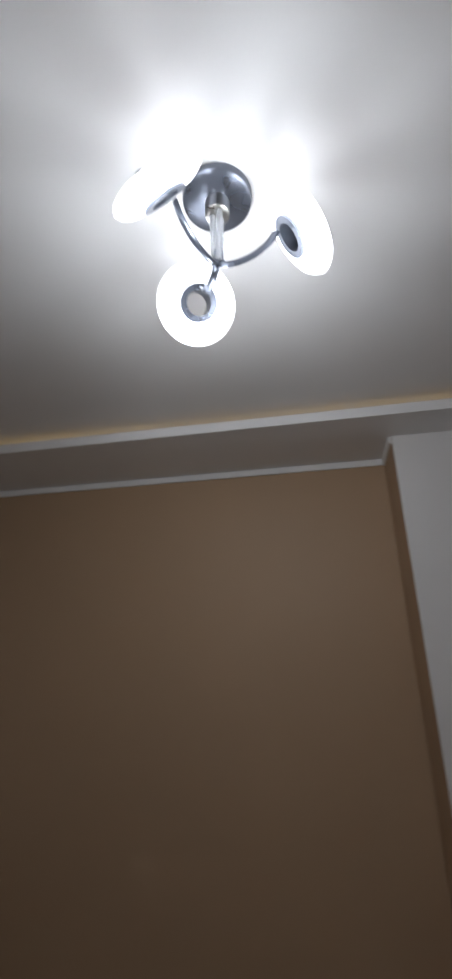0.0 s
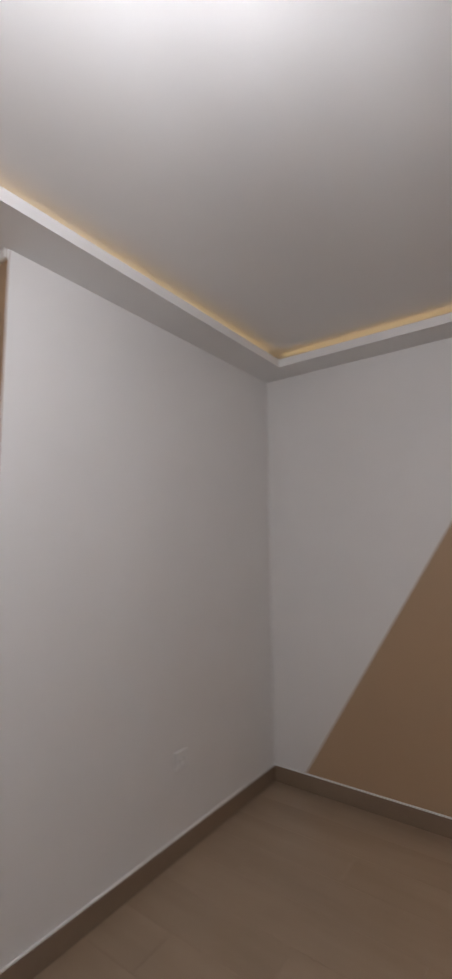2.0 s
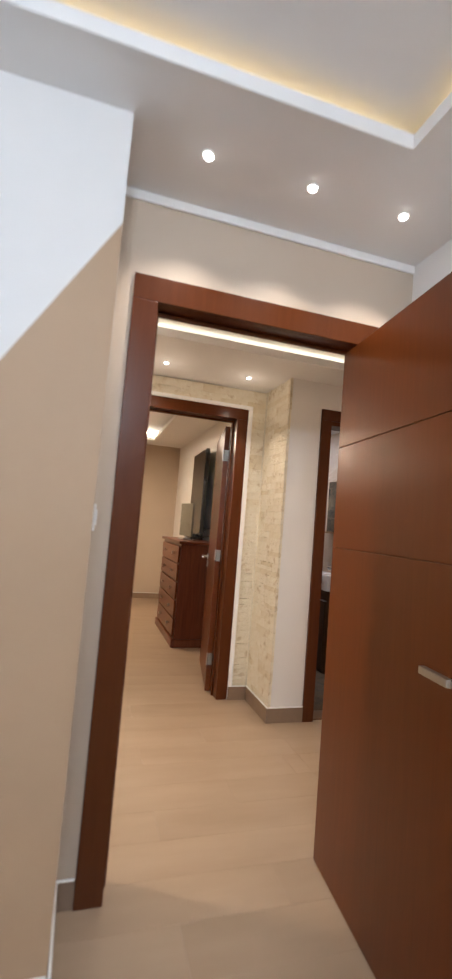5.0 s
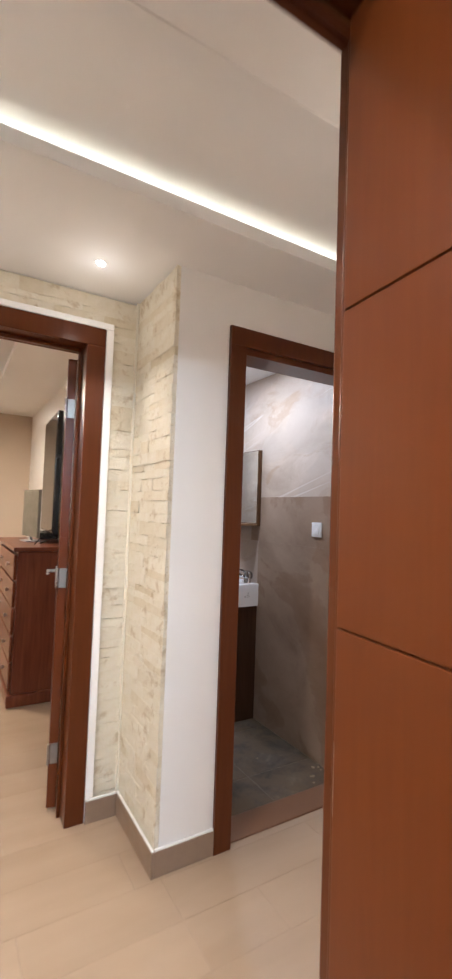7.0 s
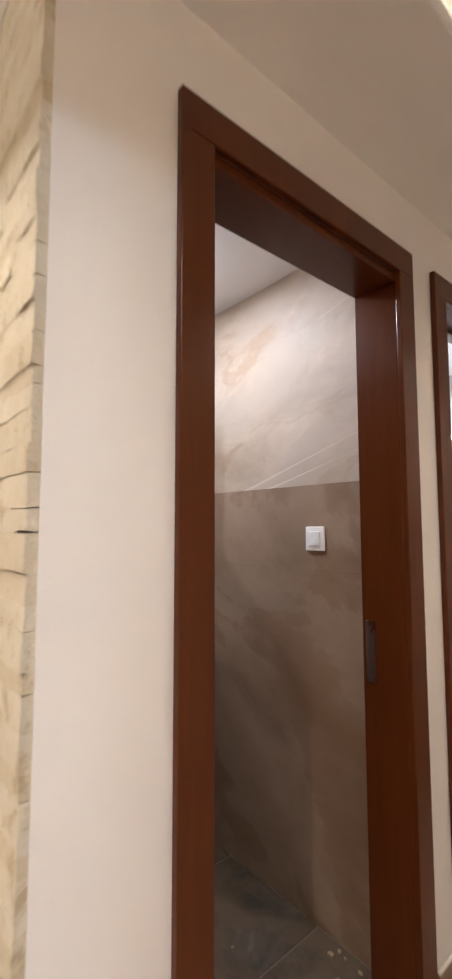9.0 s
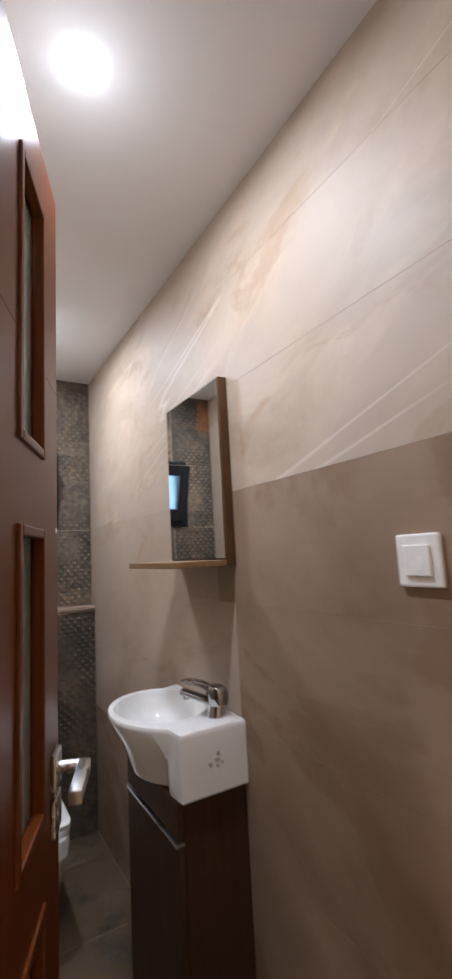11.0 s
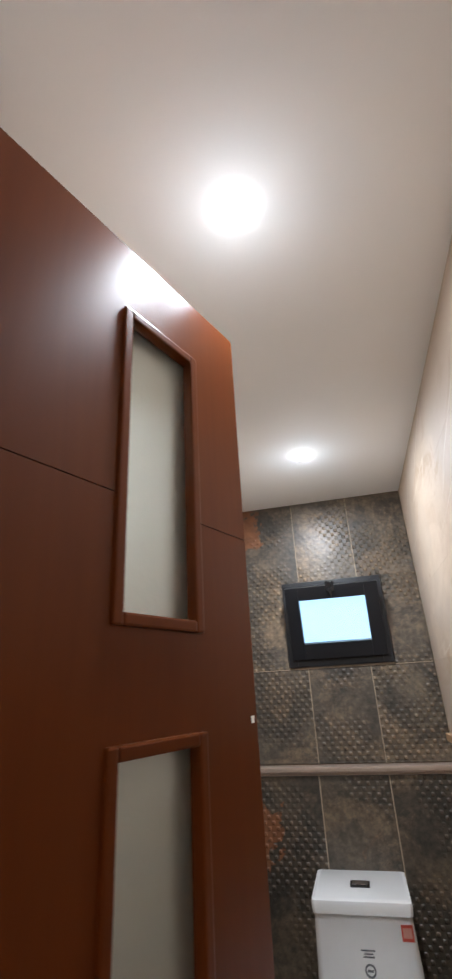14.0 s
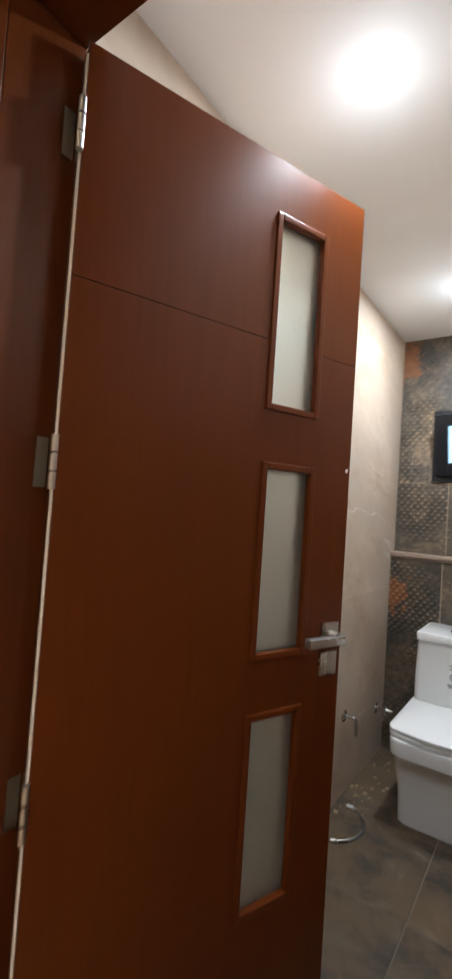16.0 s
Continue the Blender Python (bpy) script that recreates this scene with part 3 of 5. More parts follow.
# hall, niche and wet rooms
WY0, WY1 = 1.625, 1.765
WL, WR, WT = 1.612, 2.315, 2.100         # small toilet's opening
BL, BR = 2.616, 3.34                     # bathroom's opening
NX, NY = 1.277, 2.065                    # stone niche corner
WX0, WX1, WYE = 1.548, 2.389, 4.091      # small toilet's inside
bm = bmesh.new()
box(bm, NX + 0.02, WL - 0.03, WY0, WY1, 0, 2.6)
box(bm, WR + 0.03, BL - 0.03, WY0, WY1, 0, 2.6)
box(bm, BR + 0.03, 4.3, WY0, WY1, 0, 2.6)
box(bm, WL - 0.03, WR + 0.03, WY0, WY1, WT + 0.03, 2.6)
box(bm, BL - 0.03, BR + 0.03, WY0, WY1, WT + 0.03, 2.6)
solid("wall_hall", bm, WHITE, "white painted hall wall with two doorways", "wall")
solid("wall_niche_side", box(bx(NX + 0.02, WX0 - 0.012, WY1, 2.205, 0, 2.6), 1.42, WX0 - 0.012, 2.205, 4.3, 0, 2.6), WHITE, "wall between the niche and the toilet", "wall")
D2L, D2R, D2T = 0.225, 1.040, 2.12
bm = bmesh.new()
box(bm, -1.3, D2L - 0.03, NY + 0.02, NY + 0.14, 0, 2.75)
box(bm, D2R + 0.03, NX + 0.02, NY + 0.02, NY + 0.14, 0, 2.75)
box(bm, D2L - 0.03, D2R + 0.03, NY + 0.02, NY + 0.14, D2T + 0.03, 2.75)
solid("wall_niche", bm, MORTAR, "niche wall behind the stone cladding", "wall")
solid("wall_hall_end_left", bx(-1.42, -1.3, 0.425, 2.2, 0, 2.6), WHITE, "white hall end wall", "wall")
solid("wall_hall_end_right", bx(4.3, 4.42, 0.33, 3.9, 0, 2.6), WHITE, "white hall end wall", "wall")
# toilet room backing walls and ceiling
solid("wall_toilet_end", (lambda m: (box(m, WX0 - 0.012, 1.735, WYE + 0.012, WYE + 0.16, 0, 2.6), box(m, 2.218, WX1 + 0.012, WYE + 0.012, WYE + 0.16, 0, 2.6),
      box(m, 1.735, 2.218, WYE + 0.012, WYE + 0.16, 0, 1.5), box(m, 1.735, 2.218, WYE + 0.012, WYE + 0.16, 1.9, 2.6), m)[-1])(bmesh.new()),
      GROUTDARK, "toilet end wall with a small window opening", "wall")
solid("wall_toilet_right", bx(WX1 + 0.012, 2.52, WY1, 4.3, 0, 2.6), GROUT, "wall between toilet and bathroom", "wall")
solid("ceiling_toilet", bx(WX0 - 0.01, WX1 + 0.01, WY1 - 0.02, WYE + 0.01, WZ, WZ + 0.1), CEIL, "plain white toilet ceiling", "ceiling")
# bathroom
solid("wall_bathroom_end", bx(3.9, 4.02, WY1, 3.9, 0, 2.6), GREYTILE, "light tiled bathroom wall", "wall")
solid("wall_bathroom_far", bx(2.52, 3.9, 3.6, 3.72, 0, 2.6), GREYTILE, "light tiled bathroom far wall", "wall")
solid("ceiling_bathroom", bx(2.52, 3.9, WY1 - 0.02, 3.6, 2.26, 2.36), CEIL, "plain white bathroom ceiling", "ceiling")
# far bedroom
solid("wall_far_room_end", bx(-1.6, 1.62, 6.38, 6.5, 0, 2.75), BEIGE, "beige far bedroom wall", "wall")
solid("wall_far_room_right", bx(1.42, 1.62, 4.3, 6.38, 0, 2.75), WHITE, "white far bedroom wall", "wall")
solid("wall_far_room_left", bx(-1.6, -1.48, 2.2, 6.38, 0, 2.75), BEIGE, "beige far bedroom side wall", "wall")
tray_ceiling(-1.55, 1.55, 2.19, 6.45, -1.1, 0.9, 2.9, 5.9, 2.52, 2.64, "ceiling_far_room")
led_strip(-1.1, 0.9, 5.95, 5.965, 2.537, COVEGLOW2)
lamp("cove_light", "AREA", pose(-0.1, 5.957, 2.56, 180), 30, (1.0, 0.86, 0.62), 2.0, 0.012)

# floors
solid("floor", bx(-1.9, 4.4, -5.0, 6.5, -0.12, -0.006), GROUTFLOOR, "floor bed and joints under the tiles", "floor")


def skirting(x0, x1, y0, y1, h=0.088):
    """Ceramic skirting board; the pale bead on top is filler and painted edge light."""
    t = thing("baseboard", pose(0, 0, 0), "taupe ceramic skirting along the wall foot", "skirting", kind="structure")
    part("board", bx(x0, x1, y0, y1, 0, h, bevel=0.002), SKIRT, t)
    part("filler_and_edge_light", bx(x0 + 0.002, x1 - 0.002, y0 + 0.002, y1 - 0.002, h, h + 0.009, bevel=0.003), PLASTER, t, "white bead of filler and painted edge light")


skirting(-1.465, -1.452, -1.808, -0.013)
skirting(-1.72, -1.466, -1.808, -1.796)
skirting(-1.72, -1.707, -4.83, -1.81)
skirting(-1.464, 0.0, -0.013, -0.0005)
skirting(0.0005, 0.013, -0.013, 0.318)
skirting(0.0005, 0.066, 0.3185, 0.3305)
skirting(RX - 0.013, RX - 0.0005, -4.82, 0.33)
skirting(-1.7, RX - 0.014, -4.829, -4.817)
skirting(NX - 0.013, NX - 0.0005, WY0 - 0.013, NY - 0.02, 0.095)
skirting(1.126, NX - 0.014, NY - 0.033, NY - 0.021, 0.095)
skirting(NX, 1.535, WY0 - 0.013, WY0 - 0.0005, 0.095)
skirting(2.42, 2.55, WY0 - 0.013, WY0 - 0.0005, 0.095)
skirting(3.46, 4.29, WY0 - 0.013, WY0 - 0.0005, 0.095)
skirting(1.1, 4.29, DY1 + 0.0005, DY1 + 0.013, 0.095)
skirting(-1.29, 0.06, DY1 + 0.0005, DY1 + 0.013, 0.095)
skirting(-1.47, 1.41, 6.367, 6.3795, 0.085)


def top_trim(x0, x1, y0, y1, z=BZ):
    solid("trim", bx(x0, x1, y0, y1, z - 0.036, z - 0.001, bevel=0.004), PLASTER, "thin white trim under the ceiling", "trim")


top_trim(0.0005, RX - 0.001, DY0 - 0.012, DY0 - 0.0005)
top_trim(-1.7195, -1.708, -4.8, -1.808)
top_trim(-1.7195, -1.466, -1.8075, -1.7965)


# ---- doors ----
def casing(t, L, R, T, y, toward, w=0.094, th=0.018):
    """Three flat mitred boards round an opening on one face of a wall."""
    y0, y1 = (y - th, y - 0.0005) if toward < 0 else (y + 0.0005, y + th)
    part("casing_post", bx(L - w, L, y0, y1, 0, T, bevel=0.003), CASEWOOD, t)
    part("casing_post", bx(R, R + w, y0, y1, 0, T, bevel=0.003), CASEWOOD, t)
    part("casing_head", bx(L - w, R + w, y0, y1, T, T + w, bevel=0.003), CASEWOOD, t)


def jambs(t, L, R, T, y0, y1, stop):
    part("jamb", bx(L - 0.03, L - 0.0005, y0, y1, 0, T, bevel=0.002), CASEWOOD, t)
    part("jamb", bx(R + 0.0005, R + 0.03, y0, y1, 0, T, bevel=0.002), CASEWOOD, t)
    part("head_jamb", bx(L - 0.03, R + 0.03, y0, y1, T + 0.0005, T + 0.03, bevel=0.002), CASEWOOD, t)
    if stop is None:
        return
    s0, s1 = stop
    part("door_stop", bx(L, L + 0.014, s0, s1, 0, T - 0.014, bevel=0.002), CASEWOOD, t)
    part("door_stop", bx(R - 0.014, R, s0, s1, 0, T - 0.014, bevel=0.002), CASEWOOD, t)
    part("door_stop", bx(L, R, s0, s1, T - 0.014, T, bevel=0.002), CASEWOOD, t)


def lever(t, x, z, side, out=-1, thick=0.04, square=True):
    """Lever handle with a square rose, and a square key rose below, on both faces. out: way to the hinge along x."""
    for s in (0, 1):
        y = -0.0005 if s == 0 else thick + 0.0005
        g = -1 if s == 0 else 1
        h = part("handle", box(box(cyl(bmesh.new(), (x, y, z), (x, y + g * 0.05, z), 0.010), x - 0.027, x + 0.027, min(y, y + g * 0.009), max(y, y + g * 0.009), z - 0.027, z + 0.027, bevel=0.002),
                 min(x + 0.012, x + out * 0.112), max(x - 0.012, x - out * 0.0), *sorted((y + g * 0.040, y + g * 0.060)), z - 0.010, z + 0.010, bevel=0.003) if out < 0 else
                 box(box(cyl(bmesh.new(), (x, y, z), (x, y + g * 0.05, z), 0.010), x - 0.027, x + 0.027, min(y, y + g * 0.009), max(y, y + g * 0.009), z - 0.027, z + 0.027, bevel=0.002),
                 x - 0.012, x + 0.112, *sorted((y + g * 0.040, y + g * 0.060)), z - 0.010, z + 0.010, bevel=0.003), STEEL, t, "brushed steel lever handle", True)
        k = part("key_rose", bx(x - 0.027, x + 0.027, min(y, y + g * 0.008), max(y, y + g * 0.008), z - 0.095, z - 0.041, bevel=0.002), STEEL, t, "square steel key rose")
        part("keyhole", cyl(bmesh.new(), (x, y + g * 0.0075, z - 0.068), (x, y + g * 0.0095, z - 0.068), 0.008), STEEL, k)


def hinges(t, zs, y=-0.003):
    for z in zs:
        bm = bmesh.new()
        for k in range(3):
            cyl(bm, (-0.006, y, z - 0.045 + 0.031 * k), (-0.006, y, z - 0.017 + 0.031 * k), 0.0065, seg=14)
        h = part("hinge", bm, STEEL, t, "steel butt hinge", True)
        part("hinge_plate", bx(-0.0028, -0.0004, 0.002, 0.034, z - 0.045, z + 0.045), HINGE, h)


def grooved_leaf(t, width, height, grooves, z0=0.008, th=0.04):
    """A flush leaf with fine level grooves cut in both faces."""
    bm = bmesh.new()
    cuts = [z0] + sorted(grooves) + [z0 + height]
    for a, b in zip(cuts, cuts[1:]):
        box(bm, 0, width, 0, th, a + (0.0015 if a != z0 else 0), b - (0.0015 if b != z0 + height else 0), bevel=0.0012)
    box(bm, 0.001, width - 0.001, 0.004, th - 0.004, z0 + 0.001, z0 + height - 0.001)
    return part("leaf", bm, DOORWOOD, t, "flush leaf with level grooves")


# bedroom door, standing open into the room
t = thing("door_1", pose(0, 0, 0), "red-brown wooden door frame of the bedroom", "door frame", kind="structure")
casing(t, D1L, D1R, D1T, DY0, -1)
casing(t, D1L, D1R, D1T, DY1, 1)
jambs(t, D1L, D1R, D1T, DY0, DY1, (DY0 + 0.068, DY0 + 0.083))
t = thing("bedroom_door", Matrix.Translation((0.977, 0.384, 0)) @ Matrix.Rotation(radians(180 + 84.2), 4, "Z") @ pose(0, 0, 0), "open red-brown grooved wooden bedroom door", "door")
grooved_leaf(t, 0.867, 2.06, [1.242, 1.658])
lever(t, 0.824, 0.965, 1)
hinges(t, (0.25, 1.05, 1.85), 0.043)

# door of the far bedroom, standing open into that room
t = thing("door_2", pose(0, 0, 0), "red-brown wooden door frame with a white plaster border", "door frame", kind="structure")
casing(t, D2L, D2R, D2T, NY + 0.0, -1, 0.084)
casing(t, D2L, D2R, D2T, NY + 0.14, 1)
jambs(t, D2L, D2R, D2T, NY, NY + 0.14, (NY + 0.07, NY + 0.085))
t2 = thing("plaster_border", pose(0, 0, 0), "white plaster border round the door casing", "trim", kind="structure")
cw = 0.086
part("border_post", bx(D2R + cw, D2R + cw + 0.035, NY - 0.016, NY + 0.02, 0.0, D2T + cw, bevel=0.004), PLASTER, t2)
part("border_post", bx(D2L - cw - 0.035, D2L - cw, NY - 0.016, NY + 0.02, 0.0, D2T + cw, bevel=0.004), PLASTER, t2)
part("border_head", bx(D2L - cw - 0.035, D2R + cw + 0.035, NY - 0.016, NY + 0.02, D2T + cw, D2T + cw + 0.03, bevel=0.004), PLASTER, t2)
t = thing("far_bedroom_door", Matrix.Translation((D2R - 0.004, NY + 0.145, 0)) @ Matrix.Rotation(radians(79), 4, "Z"), "open red-brown wooden door of the far bedroom", "door")
grooved_leaf(t, 0.82, 2.08, [1.242, 1.658])
lever(t, 0.765, 0.985, 1)
hinges(t, (0.25, 1.05, 1.85), 0.043)

# toilet door with three frosted panes
t = thing("door_3", pose(0, 0, 0), "red-brown wooden door frame of the toilet", "door frame", kind="structure")
casing(t, WL, WR, WT, WY0, -1, 0.08)
jambs(t, WL, WR, 2.072, WY0, WY1, None)
for hz in (0.77, 1.33, 1.90):
    part("hinge_plate", bx(WL + 0.0002, WL + 0.0022, 1.730, 1.752, hz - 0.042, hz + 0.042), HINGE, t, "steel hinge plate")
part("strike_plate", bx(WR - 0.002, WR - 0.0002, WY1 - 0.042, WY1 - 0.012, 0.88, 1.06), STEEL, t, "steel strike plate")
TD = (0.247, 0.656)
td_ang = math.degrees(math.atan2(TD[1], TD[0]))
t = thing("toilet_door", Matrix.Translation((1.651, 1.745, 0)) @ Matrix.Rotation(radians(td_ang), 4, "Z"), "open red-brown toilet door with three frosted panes", "door")
PX0, PX1, PANES = 0.433, 0.572, [(0.424, 0.832), (0.962, 1.371), (1.502, 1.922)]
bm = bmesh.new()
TH = 0.04
LW, LH = 0.700, 2.042
gz = 1.645
box(bm, 0, PX0, 0, TH, 0.008, gz - 0.0008)
box(bm, 0, PX0, 0, TH, gz + 0.0008, 0.008 + LH)
box(bm, PX1, LW, 0, TH, 0.008, gz - 0.0008)
box(bm, PX1, LW, 0, TH, gz + 0.0008, 0.008 + LH)
box(bm, 0.002, PX0 - 0.002, 0.004, TH - 0.004, gz - 0.01, gz + 0.01)
box(bm, PX1 + 0.002, LW - 0.002, 0.004, TH - 0.004, gz - 0.01, gz + 0.01)
zz = [0.008] + [z for p in PANES for z in p] + [0.008 + LH]
for a, b in zip(zz[0::2], zz[1::2]):
    box(bm, PX0, PX1, 0, TH, a, b)
leaf = part("leaf", bm, DOORWOOD, t, "flush wooden leaf")
for a, b in PANES:
    p = part("pane", bx(PX0 - 0.004, PX1 + 0.004, TH / 2 - 0.003, TH / 2 + 0.003, a - 0.004, b + 0.004), FROST, t, "frosted glass pane")
    bm = bmesh.new()
    for y0, y1 in ((-0.005, 0.012), (TH - 0.012, TH + 0.005)):
        box(bm, PX0 - 0.009, PX0 + 0.006, y0, y1, a - 0.009, b + 0.009, bevel=0.003)
        box(bm, PX1 - 0.006, PX1 + 0.009, y0, y1, a - 0.009, b + 0.009, bevel=0.003)
        box(bm, PX0 + 0.006, PX1 - 0.006, y0, y1, a - 0.009, a + 0.006, bevel=0.003)
        box(bm, PX0 + 0.006, PX1 - 0.006, y0, y1, b - 0.006, b + 0.009, bevel=0.003)
    part("glazing_bead", bm, DOORWOOD, t)
lever(t, 0.655, 0.992, 1)
part("chip", bx(0.685, 0.692, -0.0012, 0.002, 1.380, 1.389, bevel=0.0005), PLASTER, t, "small pale chip in the varnish")
hinges(t, (0.77, 1.33, 1.90))
part("edge_strip", bx(-0.004, -0.0005, 0.004, 0.012, 0.02, 2.03), PLASTER, t, "pale strip along the hinge edge of the leaf")
solid("threshold", bx(WL - 0.001, WR + 0.001, WY0 + 0.012, WY1 + 0.01, -0.02, 0.008, bevel=0.003), RUSTMARBLE, "brown marble threshold of the toilet", "threshold")

# bathroom doorway
t = thing("door_4", pose(0, 0, 0), "red-brown wooden door frame of the bathroom", "door frame", kind="structure")
casing(t, BL, BR, WT, WY0, -1, 0.08)
jambs(t, BL, BR, WT, WY0, WY1, (WY1 - 0.06, WY1 - 0.045))
solid("threshold", bx(BL - 0.001, BR + 0.001, WY0 + 0.012, WY1 + 0.01, -0.02, 0.008, bevel=0.003), RUSTMARBLE, "brown marble threshold of the bathroom", "threshold")


# ---- bedroom things ----
def switch(m, label, w=0.08, h=0.085):
    """Wall switch, its plate in the local xz plane, facing -y."""
    t = thing("light_switch", m, label, "switch")
    part("plate", bx(-w / 2, w / 2, -0.009, 0, -h / 2, h / 2, bevel=0.004), WHITEPL, t)
    part("rocker", bx(-w * 0.29, w * 0.29, -0.014, -0.009, -h * 0.29, h * 0.29, bevel=0.002), WHITEPL, t)


def socket(m):
    t = thing("wall_socket", m, "white plastic wall socket above the skirting", "socket")
    part("plate", bx(-0.043, 0.043, -0.012, 0, -0.043, 0.043, bevel=0.004), WHITEPL, t)
    bm = lathe(bmesh.new(), [(0.021, 0.0), (0.021, 0.004), (0.018, 0.004), (0.018, 0.0)], Matrix.Translation((0, -0.012, 0)) @ Matrix.Rotation(radians(90), 4, "X"))
    part("well", bm, WHITEPL, t, smooth=True)
    for dx in (-0.009, 0.009):
        part("pin_hole", cyl(bmesh.new(), (dx, -0.0118, 0), (dx, -0.0128, 0), 0.0028, seg=10), BLACK, t)


socket(pose(-1.465, -0.862, 0.42, 0, 0, 90))
switch(pose(0.0, 0.17, 1.29, 0, 0, 90), "white plastic light switch beside the bedroom door")


def spotlight(x, y, z, r=0.022, glow=None, label="small round recessed spotlight, lit", face=0.74):
    t = thing("recessed_spotlight", pose(x, y, z), label, "spotlight", "recessed spotlights")
    part("ring", lathe(bmesh.new(), [(r * face, 0.0), (r * face, -0.004), (r * (face * 0.4 + 0.6), -0.0045), (r * 1.01, -0.001), (r * 1.01, 0.0)]), glow if face > 0.9 else WHITEPL, t, smooth=True)
    part("lens", lathe(bmesh.new(), [(0, -0.0125), (r * 0.4, -0.0115), (r * 0.8 * face, -0.009), (r * (face - 0.005), -0.005), (r * (face - 0.005), -0.001)]), glow or SPOTGLOW, t, "lit lens", True)


for sx, sy in SPOTS_BED:
    spotlight(sx, sy, BZ)
# The added spots at y 0.62 get fixtures as well.
for sx, sy in SPOTS_HALL_AND_FILL:
    spotlight(sx, sy, HZ)
for sx, sy in SPOTS_WC:
    spotlight(sx, sy, WZ, 0.035, WCGLOW, "round white ceiling spotlight, lit", 0.995)


def ceiling_lamp():
    t = thing("ceiling_lamp", pose(LAMP_X, LAMP_Y, BC), "three-armed ceiling lamp with lit white rings", "ceiling lamp")
    part("canopy", lathe(bmesh.new(), [(0.0, -0.024), (0.080, -0.024), (0.087, -0.02), (0.089, -0.012), (0.089, 0.0)], seg=48), DARKMETAL, t, "dark polished round canopy", True)
    part("collar", lathe(bmesh.new(), [(0.031, -0.024), (0.031, -0.066), (0.024, -0.07), (0.0, -0.07)]), STEEL, t, "steel collar", True)
    for dx, dy in ((0.011, 0.007), (-0.011, 0.007), (0.0, -0.012)):
        part("crystal_rod", cyl(bmesh.new(), (dx, dy, -0.066), (dx * 0.6, dy * 0.6, -0.228), 0.009, 0.008, 8), CRYSTAL, t, "cut crystal rod")
    for ang in LAMP_ARMS:
        c, s = math.cos(radians(ang)), math.sin(radians(ang))
        ctrl = [(0.004, -0.19), (0.006, -0.222), (0.025, -0.240), (0.075, -0.232), (0.116, -0.205), (0.146, -0.166)]
        part("arm", tube(bmesh.new(), curve_pts([(r * c, r * s, z) for r, z in ctrl], 30), 0.005, 8, 0.010), DARKMETAL, t, "curved dark metal arm", True)
        # thick diffuser, tilted so that its lower face looks in and down
        m = Matrix.Translation((0.198 * c, 0.198 * s, -0.175)) @ Matrix.Rotation(radians(ang), 4, "Z") @ Matrix.Rotation(radians(55), 4, "Y")
        prof = [(0.044, 0.022), (0.064, 0.025), (0.088, 0.021), (0.105, 0.012), (0.112, 0.0), (0.105, -0.012), (0.088, -0.021), (0.064, -0.025), (0.044, -0.022), (0.044, 0.022)]
        d = part("shade", lathe(bmesh.new(), prof, m, 48), LEDWHITE, t, "lit white acrylic ring", True)
        part("holder", lathe(bmesh.new(), [(0.034, -0.031), (0.052, -0.031), (0.052, -0.025), (0.043, -0.023), (0.043, 0.024), (0.034, 0.027), (0.034, -0.031)], m, 32), DARKMETAL, d, "dark metal ring holder", True)
        part("screw", cyl(bmesh.new(), m @ Vector((0.040, 0, 0.022)), m @ Vector((0.040, 0, 0.034)), 0.008, seg=12), DARKMETAL, d, "dark holder screw", True)


ceiling_lamp()


# ---- far bedroom things ----
def dresser():
    t = thing("dresser", pose(0.955, 3.44, 0), "dark red-brown wooden chest of drawers", "dresser")
    D, W, H = 0.455, 1.10, 1.09
    part("body", bx(0.02, D, 0.02, W - 0.02, 0.08, H - 0.03, bevel=0.003), DRESSWOOD, t)
    part("plinth", bx(-0.01, D, 0.0, W, 0.0, 0.085, bevel=0.012), DRESSWOOD, t, "moulded plinth")
    part("top", bx(-0.012, D, -0.012, W + 0.012, H - 0.03, H, bevel=0.01), DRESSWOOD, t, "moulded top")
    n = 5
    for k in range(n):
        z0 = 0.10 + k * (H - 0.15) / n
        d = part("drawer", bx(0.0, 0.019, 0.05, W - 0.05, z0 + 0.008, z0 + (H - 0.15) / n - 0.008, bevel=0.006), DRESSWOOD, t)
        for yy in (0.3, 0.8):
            part("knob", cyl(bmesh.new(), (-0.022, yy, z0 + 0.095), (0.0, yy, z0 + 0.095), 0.016, 0.01, 14), STEEL, d, "metal knob", True)


dresser()


def television():
    t = thing("television", pose(1.335, 4.42, 1.09, 0, 0, -3), "dark flat television standing upright on the dresser", "television")
    part("bezel", bx(-0.02, 0.025, -0.42, 0.42, 0.06, 1.10, bevel=0.006), BLACK, t)
    part("screen", bx(-0.0235, -0.0202, -0.40, 0.40, 0.08, 1.08), plain("dark_screen", (0.006, 0.007, 0.009), 0.12), t, "dark glossy screen")
    part("foot", bx(-0.09, 0.06, -0.2, 0.2, 0.0, 0.0595, bevel=0.006), BLACK, t, "black foot")


television()


